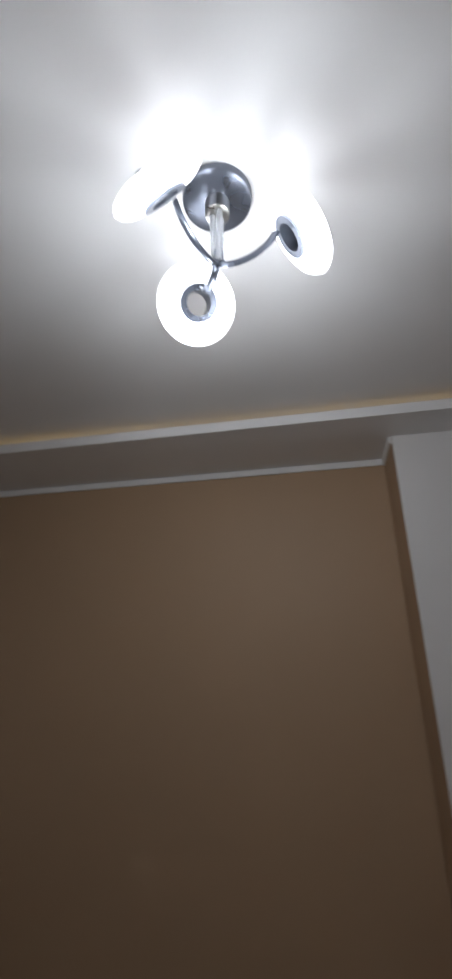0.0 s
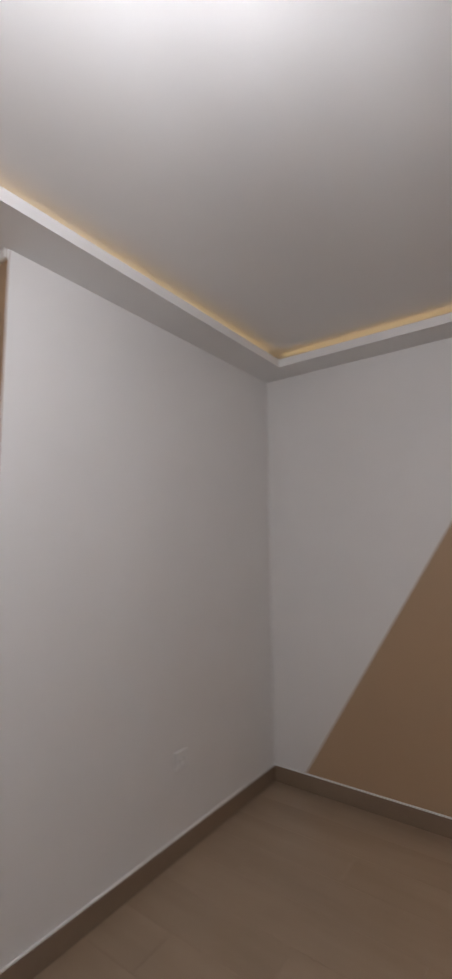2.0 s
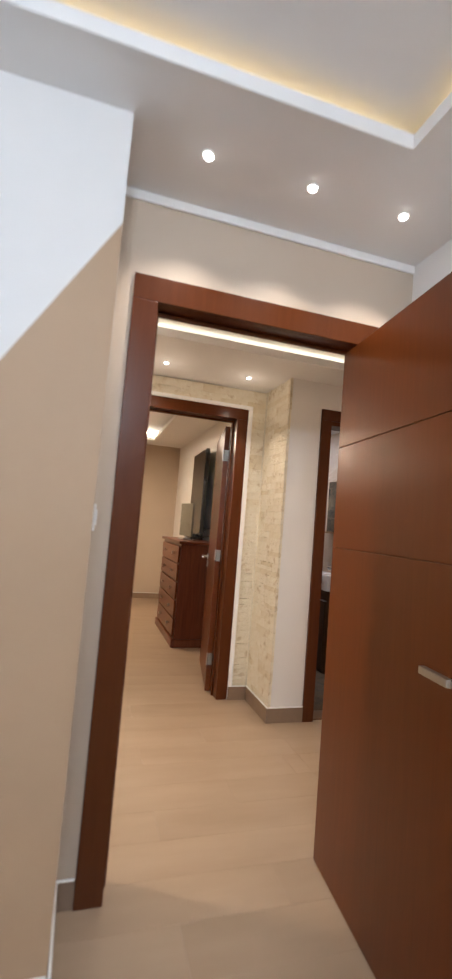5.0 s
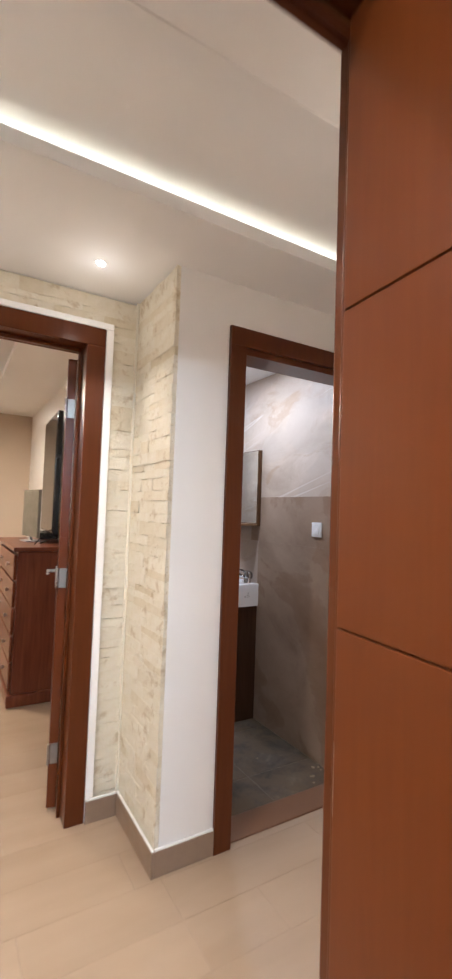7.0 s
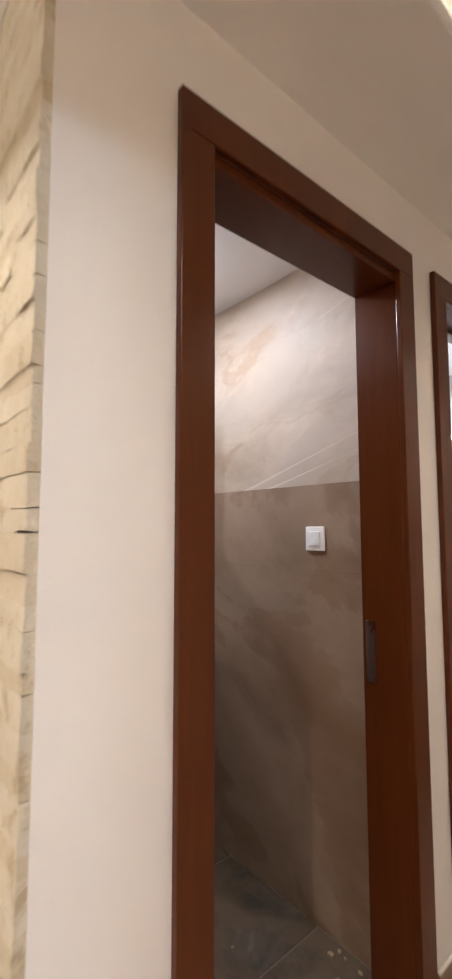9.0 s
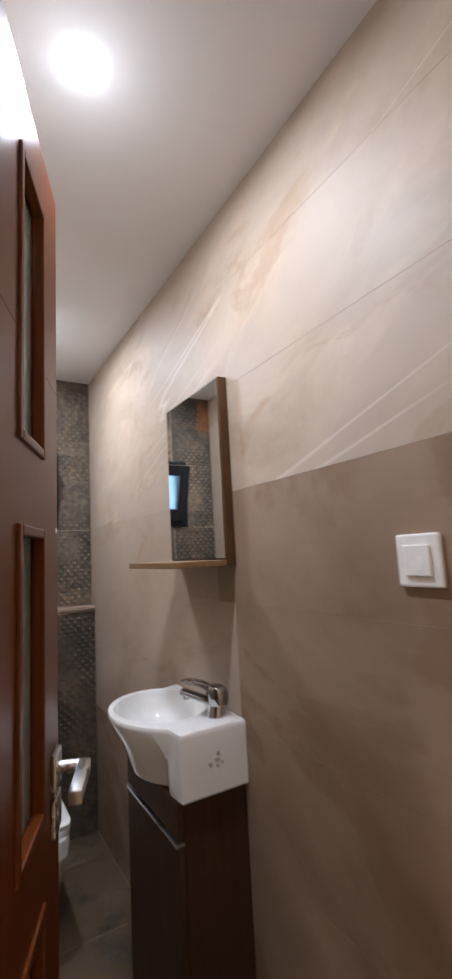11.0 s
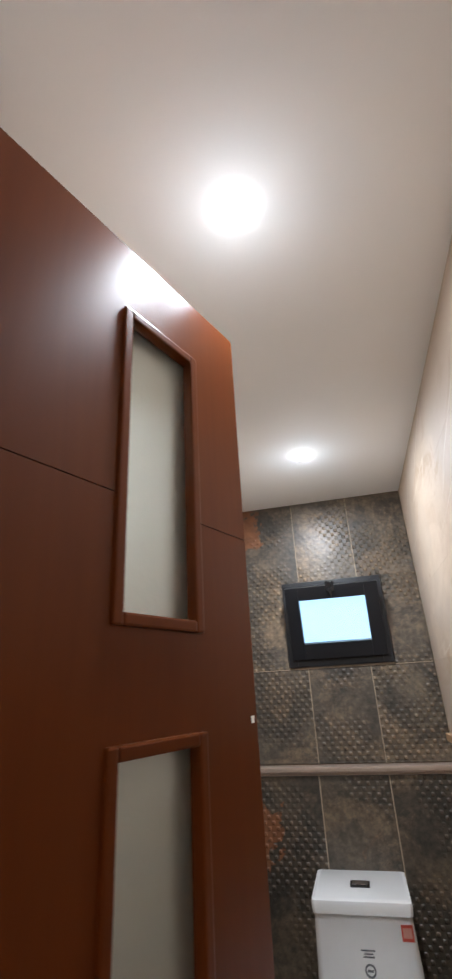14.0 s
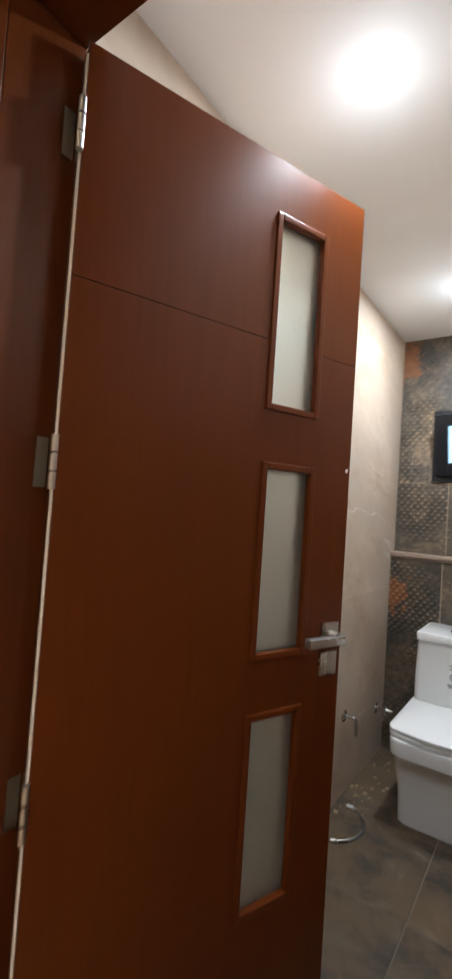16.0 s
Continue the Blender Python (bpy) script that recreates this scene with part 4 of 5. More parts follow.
def photo_frame():
    t = thing("monitor", pose(1.13, 4.02, 1.09, 0, 0, 8), "grey flat monitor standing on the dresser", "monitor")
    part("panel", bx(-0.012, 0.012, -0.2, 0.2, 0.04, 0.42, bevel=0.004), MONITOR, t)
    part("stand", box(bx(-0.06, 0.06, -0.09, 0.09, 0.0, 0.012, bevel=0.003), -0.01, 0.01, -0.02, 0.02, 0.012, 0.06), GREYPL, t)


photo_frame()


def cable(pts, name="cable", label="thin black cable lying on the dresser", r=0.004):
    ob = new(name, finish(name, tube(bmesh.new(), pts, r, 8), BLACK, True))
    return tagged(ob, label, "cable")


cable(curve_pts([(1.1, 3.62, 1.096), (1.2, 3.6, 1.2), (1.34, 3.58, 1.24), (1.4, 3.6, 1.097)]))
cable(curve_pts([(1.15, 3.7, 1.096), (1.25, 3.66, 1.14), (1.36, 3.62, 1.15), (1.40, 3.68, 1.096)]))


def wall_lamp():
    t = thing("ceiling_lamp", pose(0.42, 4.6, 2.52), "far bedroom ceiling lamp with a curved arm", "ceiling lamp")
    part("arm", tube(bmesh.new(), curve_pts([(-0.2, 0, 0.11), (-0.2, 0, -0.02), (-0.1, 0, -0.10), (0.06, 0, -0.09), (0.09, 0, -0.15)]), 0.008, 8), STEEL, t, "curved steel arm", True)
    part("shade", lathe(bmesh.new(), [(0.012, -0.14), (0.03, -0.15), (0.045, -0.2), (0.04, -0.21), (0.0, -0.215)], Matrix.Translation((0.09, 0, 0))), emit("lit_small_shade", (1.0, 0.88, 0.7), 4.0), t, "lit glass shade", True)


wall_lamp()

# ---- toilet room things ----
switch(pose(WX1, 1.997, 1.299, 0, 0, -90), "white square light switch on beige tile", 0.083, 0.086)


def mirror():
    t = thing("mirror", pose(WX1, 2.573, 1.306), "wall mirror on an oak board with a small shelf", "mirror")
    part("board", bx(-0.028, -0.0005, 0.0, 0.36, -0.012, 0.512, bevel=0.002), DARKOAK, t, "brown oak back board")
    part("glass", bx(-0.0315, -0.0282, 0.006, 0.355, 0.008, 0.506), MIRROR, t, "mirror glass")
    part("shelf", bx(-0.175, -0.032, -0.004, 0.364, -0.012, 0.004, bevel=0.002), OAK, t, "oak shelf board")


mirror()


def basin():
    Z = 0.904
    t = thing("wash_basin", pose(0, 0, 0), "small white ceramic basin with a round bowl", "basin")
    x1, y0, y1 = WX1 - 0.001, 2.572, 3.005
    # outline: square tap deck at the near end, round bowl beyond
    cx, cy, rx, ry = 2.262, 2.815, 0.150, 0.190
    outer = []
    outer += [Vector((x1, y0)), Vector((2.205, y0)), Vector((2.200, y0 + 0.06))]
    for k in range(25):
        a = radians(232 - k * (232 - 62) / 24)
        outer.append(Vector((cx + rx * math.cos(a), cy + ry * math.sin(a))))
    outer += [Vector((x1, y1 - 0.01))]
    n = len(outer)
    ctr = Vector((2.30, 2.80))

    def ring(scale, z, toward=ctr):
        return [Vector((*(toward + (p - toward) * scale), z)) for p in outer]

    under = []
    for p in outer:
        near = p.y < y0 + 0.08
        q = p if near else Vector((max(p.x, p.x + 0.07 * (1 - abs(p.x - x1) / 0.3 * 0.2)) if p.x < 2.3 else p.x, 2.66 + (p.y - 2.66) * 0.86))
        under.append(Vector((min(q.x, x1), q.y, Z - 0.15)))
    mid = [(a * 0.55 + Vector((p.x, p.y, Z - 0.15)) * 0.45) for a, p in zip(under, outer)]
    mid = [Vector((v.x, v.y, Z - 0.075)) for v in mid]
    bm = bmesh.new()
    rings = [under, mid, ring(1.0, Z - 0.012), ring(0.995, Z - 0.003), ring(0.985, Z)]
    loft(bm, rings, cap=False)
    bm.verts.ensure_lookup_table()
    top = [v for v in bm.verts][-n:]
    low = [v for v in bm.verts][:n]
    bm.faces.new(low[::-1])
    # bowl: an oval hollow, joined to the rim by a strip
    bcx, bcy, brx, bry = 2.262, 2.83, 0.130, 0.158
    m_ = 40
    def oval(s, z):
        return [bm.verts.new((bcx + brx * s * math.cos(2 * math.pi * k / m_), bcy + bry * s * math.sin(2 * math.pi * k / m_), z)) for k in range(m_)]
    hol = [oval(1.0, Z - 0.001), oval(0.97, Z - 0.012), oval(0.90, Z - 0.05), oval(0.72, Z - 0.085), oval(0.4, Z - 0.103), oval(0.12, Z - 0.108)]
    for a, b in zip(hol, hol[1:]):
        for k in range(m_):
            bm.faces.new((a[k], a[(k + 1) % m_], b[(k + 1) % m_], b[k]))
    edges = [e for e in bm.edges if (e.verts[0] in top and e.verts[1] in top) or (e.verts[0] in hol[0] and e.verts[1] in hol[0])]
    bmesh.ops.triangle_fill(bm, edges=edges, use_beauty=True, use_dissolve=False)
    part("bowl", bm, CERAMIC, t, "white ceramic bowl", True)
    part("drain", lathe(bmesh.new(), [(0.0, 0.003), (0.014, 0.003), (0.019, 0.0), (0.019, -0.004)], Matrix.Translation((bcx, bcy, Z - 0.106))), CHROME, t, "chrome drain", True)
    # worn print on the flat end
    for px, pz, pw, ph in ((2.278, -0.088, 0.010, 0.010), (2.296, -0.079, 0.012, 0.007), (2.301, -0.066, 0.009, 0.009), (2.299, -0.092, 0.007, 0.005), (2.312, -0.086, 0.006, 0.006)):
        part("print_mark", bx(px, px + pw, y0 - 0.0009, y0 + 0.001, Z + pz, Z + pz + ph, bevel=0.0004), SMUDGE, t, "smudged grey print")


basin()


def tap():
    t = thing("mixer_tap", Matrix.Translation((2.342, 2.640, 0.904)) @ Matrix.Scale(0.87, 4), "chrome single-lever mixer tap on the basin", "tap")
    along = Vector((-0.635, 0.772, 0.0))
    side = Vector((0.772, 0.635, 0.0))

    def oval(back, wide, deep, z):
        c = along * -back
        return [Vector((*(c + along * (deep * math.cos(2 * math.pi * k / 28)) + side * (wide * math.sin(2 * math.pi * k / 28)))[:2], z)) for k in range(28)]
    part("body", loft(bmesh.new(), [oval(0.0, 0.029, 0.030, 0.0), oval(0.0, 0.029, 0.030, 0.004), oval(0.001, 0.025, 0.027, 0.014), oval(0.003, 0.023, 0.026, 0.040), oval(0.004, 0.023, 0.026, 0.060)]), CHROME, t, smooth=True)
    part("cap", loft(bmesh.new(), [oval(0.006, 0.0255, 0.031, 0.034), oval(0.007, 0.0275, 0.034, 0.048), oval(0.006, 0.028, 0.035, 0.066), oval(0.003, 0.026, 0.032, 0.080), oval(-0.002, 0.020, 0.024, 0.089), oval(-0.006, 0.010, 0.012, 0.092)]), DARKCHROME, t, "dark mirror-bright lever cap", True)
    part("spout", tube(bmesh.new(), curve_pts([along * 0.0 + Vector((0, 0, 0.036)), along * 0.035 + Vector((0, 0, 0.046)), along * 0.08 + Vector((0, 0, 0.058)), along * 0.112 + Vector((0, 0, 0.066))]), 0.0115, 18, 0.019), DARKCHROME, t, smooth=True)
    part("aerator", cyl(bmesh.new(), along * 0.1 + Vector((0, 0, 0.044)), along * 0.1 + Vector((0, 0, 0.060)), 0.011, seg=18), CHROME, t, smooth=True)
    loop = [along * a + side * b + Vector((0, 0, z)) for a, b, z in ((0.012, -0.018, 0.078), (0.05, -0.018, 0.092), (0.09, -0.016, 0.097), (0.108, -0.007, 0.096), (0.108, 0.007, 0.096), (0.09, 0.016, 0.097), (0.05, 0.018, 0.092), (0.012, 0.018, 0.078))]
    part("lever", tube(bmesh.new(), curve_pts(loop, 48), 0.005, 12, 0.0055), DARKCHROME, t, "chrome loop lever", True)


tap()


def vanity():
    t = thing("basin_cabinet", pose(0, 0, 0), "narrow dark brown cabinet under the basin", "cabinet")
    part("body", bx(2.215, WX1 - 0.001, 2.585, 2.95, 0.0, 0.753, bevel=0.002), WENGE, t)
    d = part("door", bx(2.197, 2.2148, 2.588, 2.947, 0.03, 0.655, bevel=0.002), WENGE, t)
    part("edge_pull", bx(2.193, 2.214, 2.588, 2.947, 0.6555, 0.664, bevel=0.001), STEEL, d, "thin steel edge pull")
    part("fascia", bx(2.197, 2.2148, 2.588, 2.947, 0.672, 0.75, bevel=0.002), WENGE, t)


vanity()


def toilet():
    t = thing("toilet", pose(0, 0, 0), "white one-piece toilet with a square seat", "toilet")
    x0, x1 = 1.768, 2.116
    cxm = (x0 + x1) / 2
    yb = 4.018
    tank = [rrect(x0 - 0.004, x1 + 0.004, 3.77, yb, 0.36, 0.03), rrect(x0 + 0.002, x1 - 0.002, 3.74, yb, 0.50, 0.024), rrect(x0 + 0.012, x1 - 0.012, 3.735, yb, 0.701, 0.018)]
    part("tank", loft(bmesh.new(), tank), CERAMIC, t, smooth=True)
    lid = part("tank_lid", loft(bmesh.new(), [rrect(x0 + 0.008, x1 - 0.008, 3.724, yb, 0.7025, 0.014), rrect(x0 + 0.006, x1 - 0.006, 3.722, yb, 0.728, 0.014),
         rrect(x0 + 0.008, x1 - 0.008, 3.725, yb, 0.738, 0.014), rrect(x0 + 0.018, x1 - 0.018, 3.739, yb - 0.01, 0.741, 0.012)]), CERAMIC, t, smooth=True)
    part("flush_button", bx(cxm - 0.035, cxm + 0.035, 3.835, 3.885, 0.7405, 0.747, bevel=0.002), BLACK, lid, "black flush button plate")
    part("button", bx(cxm - 0.028, cxm + 0.028, 3.842, 3.878, 0.747, 0.750, bevel=0.0012), CHROME, lid, "chrome push button")
    base = [rrect(x0 + 0.026, x1 - 0.026, 3.415, yb, 0.0, 0.05), rrect(x0 + 0.024, x1 - 0.024, 3.405, yb, 0.12, 0.05), rrect(x0 + 0.016, x1 - 0.016, 3.385, yb, 0.21, 0.055),
            rrect(x0 + 0.006, x1 - 0.006, 3.365, yb, 0.282, 0.06), rrect(x0 - 0.004, x1 + 0.004, 3.35, yb, 0.295, 0.06), rrect(x0 - 0.006, x1 + 0.006, 3.342, yb, 0.352, 0.06), rrect(x0 - 0.004, x1 + 0.004, 3.345, yb - 0.01, 0.36, 0.06)]
    part("pan", loft(bmesh.new(), base), CERAMIC, t, smooth=True)

    def seat_ring(g, z):
        out = []
        L, R, F, B = x0 - 0.008 - g, x1 + 0.008 + g, 3.345 - g, 3.80
        out += [Vector((R, B, z)), Vector((L, B, z))]
        for k in range(5):
            out.append(Vector((L + 0.03 * (1 - math.cos(radians(22.5 * k))), F + 0.075 - 0.05 * math.sin(radians(22.5 * k)), z)))
        for k in range(1, 8):
            u = k / 8
            out.append(Vector((L + 0.03 + (R - L - 0.06) * u, F + 0.025 - 0.025 * math.sin(math.pi * u), z)))
        for k in range(5):
            out.append(Vector((R - 0.03 * (1 - math.cos(radians(90 - 22.5 * k))), F + 0.025 + 0.05 * (1 - math.cos(radians(22.5 * k))), z)))
        return out
    part("seat", loft(bmesh.new(), [seat_ring(0, 0.3605), seat_ring(0.003, 0.366), seat_ring(0.003, 0.378), seat_ring(0, 0.381)]), CERAMIC, t, "white toilet seat", True)
    part("seat_lid", loft(bmesh.new(), [seat_ring(0.001, 0.3825), seat_ring(0.004, 0.387), seat_ring(0.004, 0.398), seat_ring(-0.006, 0.405)]), CERAMIC, t, "closed white seat lid", True)
    # print and sticker on the tank's face
    def on_face(z):
        return 3.735 + (0.005 * (0.712 - z) / 0.21 if z > 0.5 else 0.005 + 0.03 * (0.5 - z) / 0.14)
    for z, w in ((0.607, 0.045), (0.598, 0.03), (0.59, 0.036), (0.519, 0.05), (0.513, 0.05), (0.507, 0.046)):
        y = on_face(z)
        part("print_line", bx(cxm - w / 2 + 0.004, cxm + w / 2 + 0.004, y - 0.0015, y + 0.002, z - 0.0018, z + 0.0018), INK, t, "small grey print")
    y = on_face(0.555)
    part("print_ring", lathe(bmesh.new(), [(0.013, 0.0), (0.013, 0.002), (0.018, 0.002), (0.018, 0.0)], Matrix.Translation((cxm + 0.004, y + 0.0003, 0.555)) @ Matrix.Rotation(radians(90), 4, "X")), INK, t, "printed grey ring")
    part("print_bar", bx(cxm - 0.006, cxm + 0.014, y - 0.0015, y + 0.001, 0.552, 0.558), INK, t)
    s = part("sticker", bx(x1 - 0.055, x1 - 0.017, 3.7335, 3.738, 0.636, 0.679), REDINK, t, "small red sticker")
    part("sticker_mark", bx(x1 - 0.05, x1 - 0.022, 3.7328, 3.7336, 0.645, 0.671), plain("pale_sticker", (0.6, 0.3, 0.24), 0.5), s)


toilet()


def window_small():
    t = thing("window_1", pose(0, 0, 0), "small black aluminium window, tilted open inward", "window", kind="structure")
    x0, x1, z0, z1, y = 1.734, 2.219, 1.499, 1.901, WYE
    bm = bmesh.new()
    for q in ((x0, x0 + 0.045, z0, z1), (x1 - 0.045, x1, z0, z1), (x0 + 0.045, x1 - 0.045, z0, z0 + 0.05), (x0 + 0.045, x1 - 0.045, z1 - 0.05, z1)):
        box(bm, q[0], q[1], y - 0.012, y + 0.07, q[2], q[3], bevel=0.002)
    part("frame", bm, BLACKALU, t, "black outer frame")
    hz = z0 + 0.04
    m = Matrix.Translation((0, y - 0.004, hz)) @ Matrix.Rotation(radians(16), 4, "X")
    bm = bmesh.new()
    sx0, sx1, sh = x0 + 0.025, x1 - 0.025, 0.335
    for q in ((sx0, sx0 + 0.062, 0, sh), (sx1 - 0.062, sx1, 0, sh), (sx0 + 0.062, sx1 - 0.062, 0, 0.07), (sx0 + 0.062, sx1 - 0.062, sh - 0.062, sh)):
        box(bm, q[0], q[1], -0.03, 0.012, q[2], q[3], bevel=0.002)
    bm.transform(m)
    s = part("sash", bm, BLACKALU, t, "black tilting sash")
    bm = bx(sx0 + 0.05, sx1 - 0.05, -0.012, -0.006, 0.05, sh - 0.05)
    bm.transform(m)
    p = part("pane", bm, PANE, s, "pale frosted pane")
    p.visible_shadow = False
    cxm = (x0 + x1) / 2
    bm = box(bx(cxm - 0.02, cxm + 0.02, -0.042, -0.03, sh - 0.03, sh + 0.02, bevel=0.003), cxm - 0.006, cxm + 0.006, -0.05, -0.04, sh - 0.05, sh - 0.012, bevel=0.002)
    bm.transform(m)
    part("latch", bm, BLACK, s, "black latch")
    part("latch_bar", bx(x0 + 0.05, x1 - 0.05, y - 0.018, y - 0.012, z1 - 0.03, z1 - 0.022), BLACK, t)


window_small()
solid("backdrop", bx(1.64, 2.5, 4.5, 4.52, 1.1, 2.5), SKYGLOW, "pale blue evening sky outside the window", "sky")

solid("ledge", box(bx(WX0 - 0.001, WX1 + 0.001, 4.0185, WYE - 0.001, 1.0625, 1.072), WX0 - 0.001, WX1 + 0.001, 4.008, WYE - 0.001, 1.072, 1.094, bevel=0.006), TAUPESTONE, "taupe stone ledge along the end wall", "ledge")


def bidet_spray():
    t = thing("bidet_valve", pose(WX0, 3.90, 0.25), "small chrome angle valve on the tiled wall", "valve")
    part("rose", lathe(bmesh.new(), [(0.0, 0.004), (0.025, 0.003), (0.028, 0.0)], Matrix.Rotation(radians(90), 4, "Y")), CHROME, t, smooth=True)
    part("stem", cyl(bmesh.new(), (0.0, 0, 0), (0.05, 0, 0), 0.011), CHROME, t, smooth=True)
    part("body", cyl(bmesh.new(), (0.045, 0, -0.02), (0.045, 0, 0.03), 0.013), CHROME, t, smooth=True)
    part("knob", cyl(bmesh.new(), (0.055, 0, 0.0), (0.09, 0, 0.0), 0.018, 0.014), CHROME, t, smooth=True)
    t = thing("tap_handle", pose(WX0, 3.42, 0.36), "chrome lever valve on the toilet wall", "valve")
    part("rose", lathe(bmesh.new(), [(0.0, 0.006), (0.024, 0.004), (0.027, 0.0)], Matrix.Rotation(radians(90), 4, "Y")), CHROME, t, smooth=True)
    part("lever", tube(bmesh.new(), curve_pts([(0.0, 0, 0), (0.04, 0, 0.004), (0.055, 0, -0.01), (0.058, 0.0, -0.07)]), 0.009, 12), CHROME, t, smooth=True)
    pts = []
    for k in range(30):
        a = radians(-75 + 150 * k / 29)
        pts.append((1.605 + 0.11 * math.cos(a), 3.235 + 0.13 * math.sin(a), 0.0075))
    t = thing("flexible_hose", pose(0, 0, 0), "chrome flexible hose lying on the floor", "hose")
    part("tube", tube(bmesh.new(), pts, 0.006, 10), STEEL, t, "steel braided tube", True)
    e = Vector(pts[-1])
    part("nut", cyl(bmesh.new(), e, e + Vector((-0.028, -0.004, 0.0)), 0.011, seg=6), CHROME, t, "chrome end nut")


bidet_spray()
bm = bmesh.new()
drng = random.Random(3)
for k in range(38):
    px, py = (1.56 + abs(drng.gauss(0, 0.07)), drng.uniform(3.25, 3.98)) if k < 30 else (2.37 - abs(drng.gauss(0, 0.10)), 1.80 + abs(drng.gauss(0, 0.12)))
    r = drng.uniform(0.003, 0.011)
    q = bmesh.ops.create_icosphere(bm, subdivisions=1, radius=r, matrix=Matrix.Translation((px, py, 0.001 + r * 0.35)) @ Matrix.Rotation(drng.uniform(0, 6), 4, "Z") @ Matrix.Diagonal((1.4, 0.9, 0.5, 1)))
    for v in q["verts"]:
        v.co += Vector((drng.uniform(-1, 1), drng.uniform(-1, 1), drng.uniform(0, 1))) * r * 0.25
tagged(new("plaster_crumbs", finish("plaster_crumbs", bm, paint("dried_plaster", (0.33, 0.25, 0.155), 0.9, 0.25))), "dried plaster crumbs on the floor along the wall", "debris", "", "stuff")


# ---- bathroom things ----
def bathroom_vanity():
    t = thing("vanity_unit", pose(0, 0, 0), "wall-hung taupe vanity with a white basin top", "vanity")
    part("body", bx(3.462, 3.899, 2.0, 2.9, 0.40, 0.80, bevel=0.003), TAUPEGLOSS, t)
    for z0, z1 in ((0.40, 0.595), (0.605, 0.798)):
        part("drawer", bx(3.444, 3.461, 2.0, 2.9, z0, z1, bevel=0.003), TAUPEGLOSS, t)
    part("basin_top", bx(3.435, 3.899, 1.99, 2.91, 0.801, 0.835, bevel=0.006), CERAMIC, t, "white ceramic basin top")
    t = thing("basin_tap", pose(3.80, 2.42, 0.835), "chrome square basin tap", "tap")
    part("body", bx(-0.02, 0.02, -0.02, 0.02, 0, 0.13, bevel=0.004), CHROME, t)
    part("spout", bx(-0.14, -0.02, -0.016, 0.016, 0.095, 0.118, bevel=0.003), CHROME, t)
    part("lever", bx(-0.07, 0.02, -0.014, 0.014, 0.1305, 0.14, bevel=0.003), CHROME, t)
    t = thing("soap_bottle", pose(3.80, 2.26, 0.835), "small white soap bottle on the basin top", "bottle")
    part("body", lathe(bmesh.new(), [(0.0, 0.0), (0.026, 0.0), (0.028, 0.01), (0.028, 0.08), (0.012, 0.1), (0.012, 0.108), (0.0, 0.108)]), WHITEPL, t, smooth=True)
    part("pump", cyl(cyl(bmesh.new(), (0, 0, 0.108), (0, 0, 0.135), 0.006, seg=12), (0.006, 0, 0.135), (-0.035, 0, 0.132), 0.006, seg=12), GREYPL, t, smooth=True)
    t = thing("bathroom_mirror", pose(3.899, 2.45, 1.27), "wide frameless bathroom mirror", "mirror")
    part("glass", bx(-0.012, 0.0, -0.5, 0.5, 0.0, 0.58), MIRROR, t)
    part("edge", bx(-0.013, -0.001, -0.5, 0.5, -0.006, -0.0002), STEEL, t)
    t = thing("mirror_lamp", pose(3.899, 2.45, 1.87), "lit strip lamp above the bathroom mirror", "lamp")
    part("housing", bx(-0.06, 0.0, -0.42, 0.42, 0.02, 0.045, bevel=0.003), STEEL, t)
    part("diffuser", bx(-0.058, -0.004, -0.42, 0.42, 0.0, 0.0195, bevel=0.004), BATHGLOW, t, "lit diffuser")


bathroom_vanity()


# ---- pieces of floors and walls, last ----
PIECES = {}


def piece(name, w, d, h, mat, m, parent):
    key = (name, mat.name, round(w, 4), round(d, 4), round(h, 4))
    if key not in PIECES:
        me = bpy.data.meshes.new(name)
        bmq = bmesh.new()
        b = 0.00025 if mat in (MARBLE, TAUPE, WARMBEIGE, PLANK) else 0.0012
        lo, hi = [(-w / 2, -d / 2), (w / 2, -d / 2), (w / 2, d / 2), (-w / 2, d / 2)], [(-w / 2 + b, -d / 2 + b), (w / 2 - b, -d / 2 + b), (w / 2 - b, d / 2 - b), (-w / 2 + b, d / 2 - b)]
        r = [[bmq.verts.new((*p, z)) for p in q] for q, z in ((lo, -h), (lo, -b), (hi, 0))]
        for s, u in zip(r, r[1:]):
            for k in range(4):
                bmq.faces.new((s[k], s[(k + 1) % 4], u[(k + 1) % 4], u[k]))
        bmq.faces.new(r[-1])
        bmq.to_mesh(me)
        bmq.free()
        me.materials.append(mat)
        PIECES[key] = me
    ob = new(name, PIECES[key])
    ob.parent = parent
    ob.matrix_basis = m
    return ob


def tile_run(name, lo, hi, step, start):
    """Cuts between lo and hi at every step from start."""
    cuts = [lo]
    c = start
    while c < hi - 0.01:
        if c > lo + 0.01:
            cuts.append(c)
        c += step
    return list(zip(cuts, cuts[1:] + [hi]))


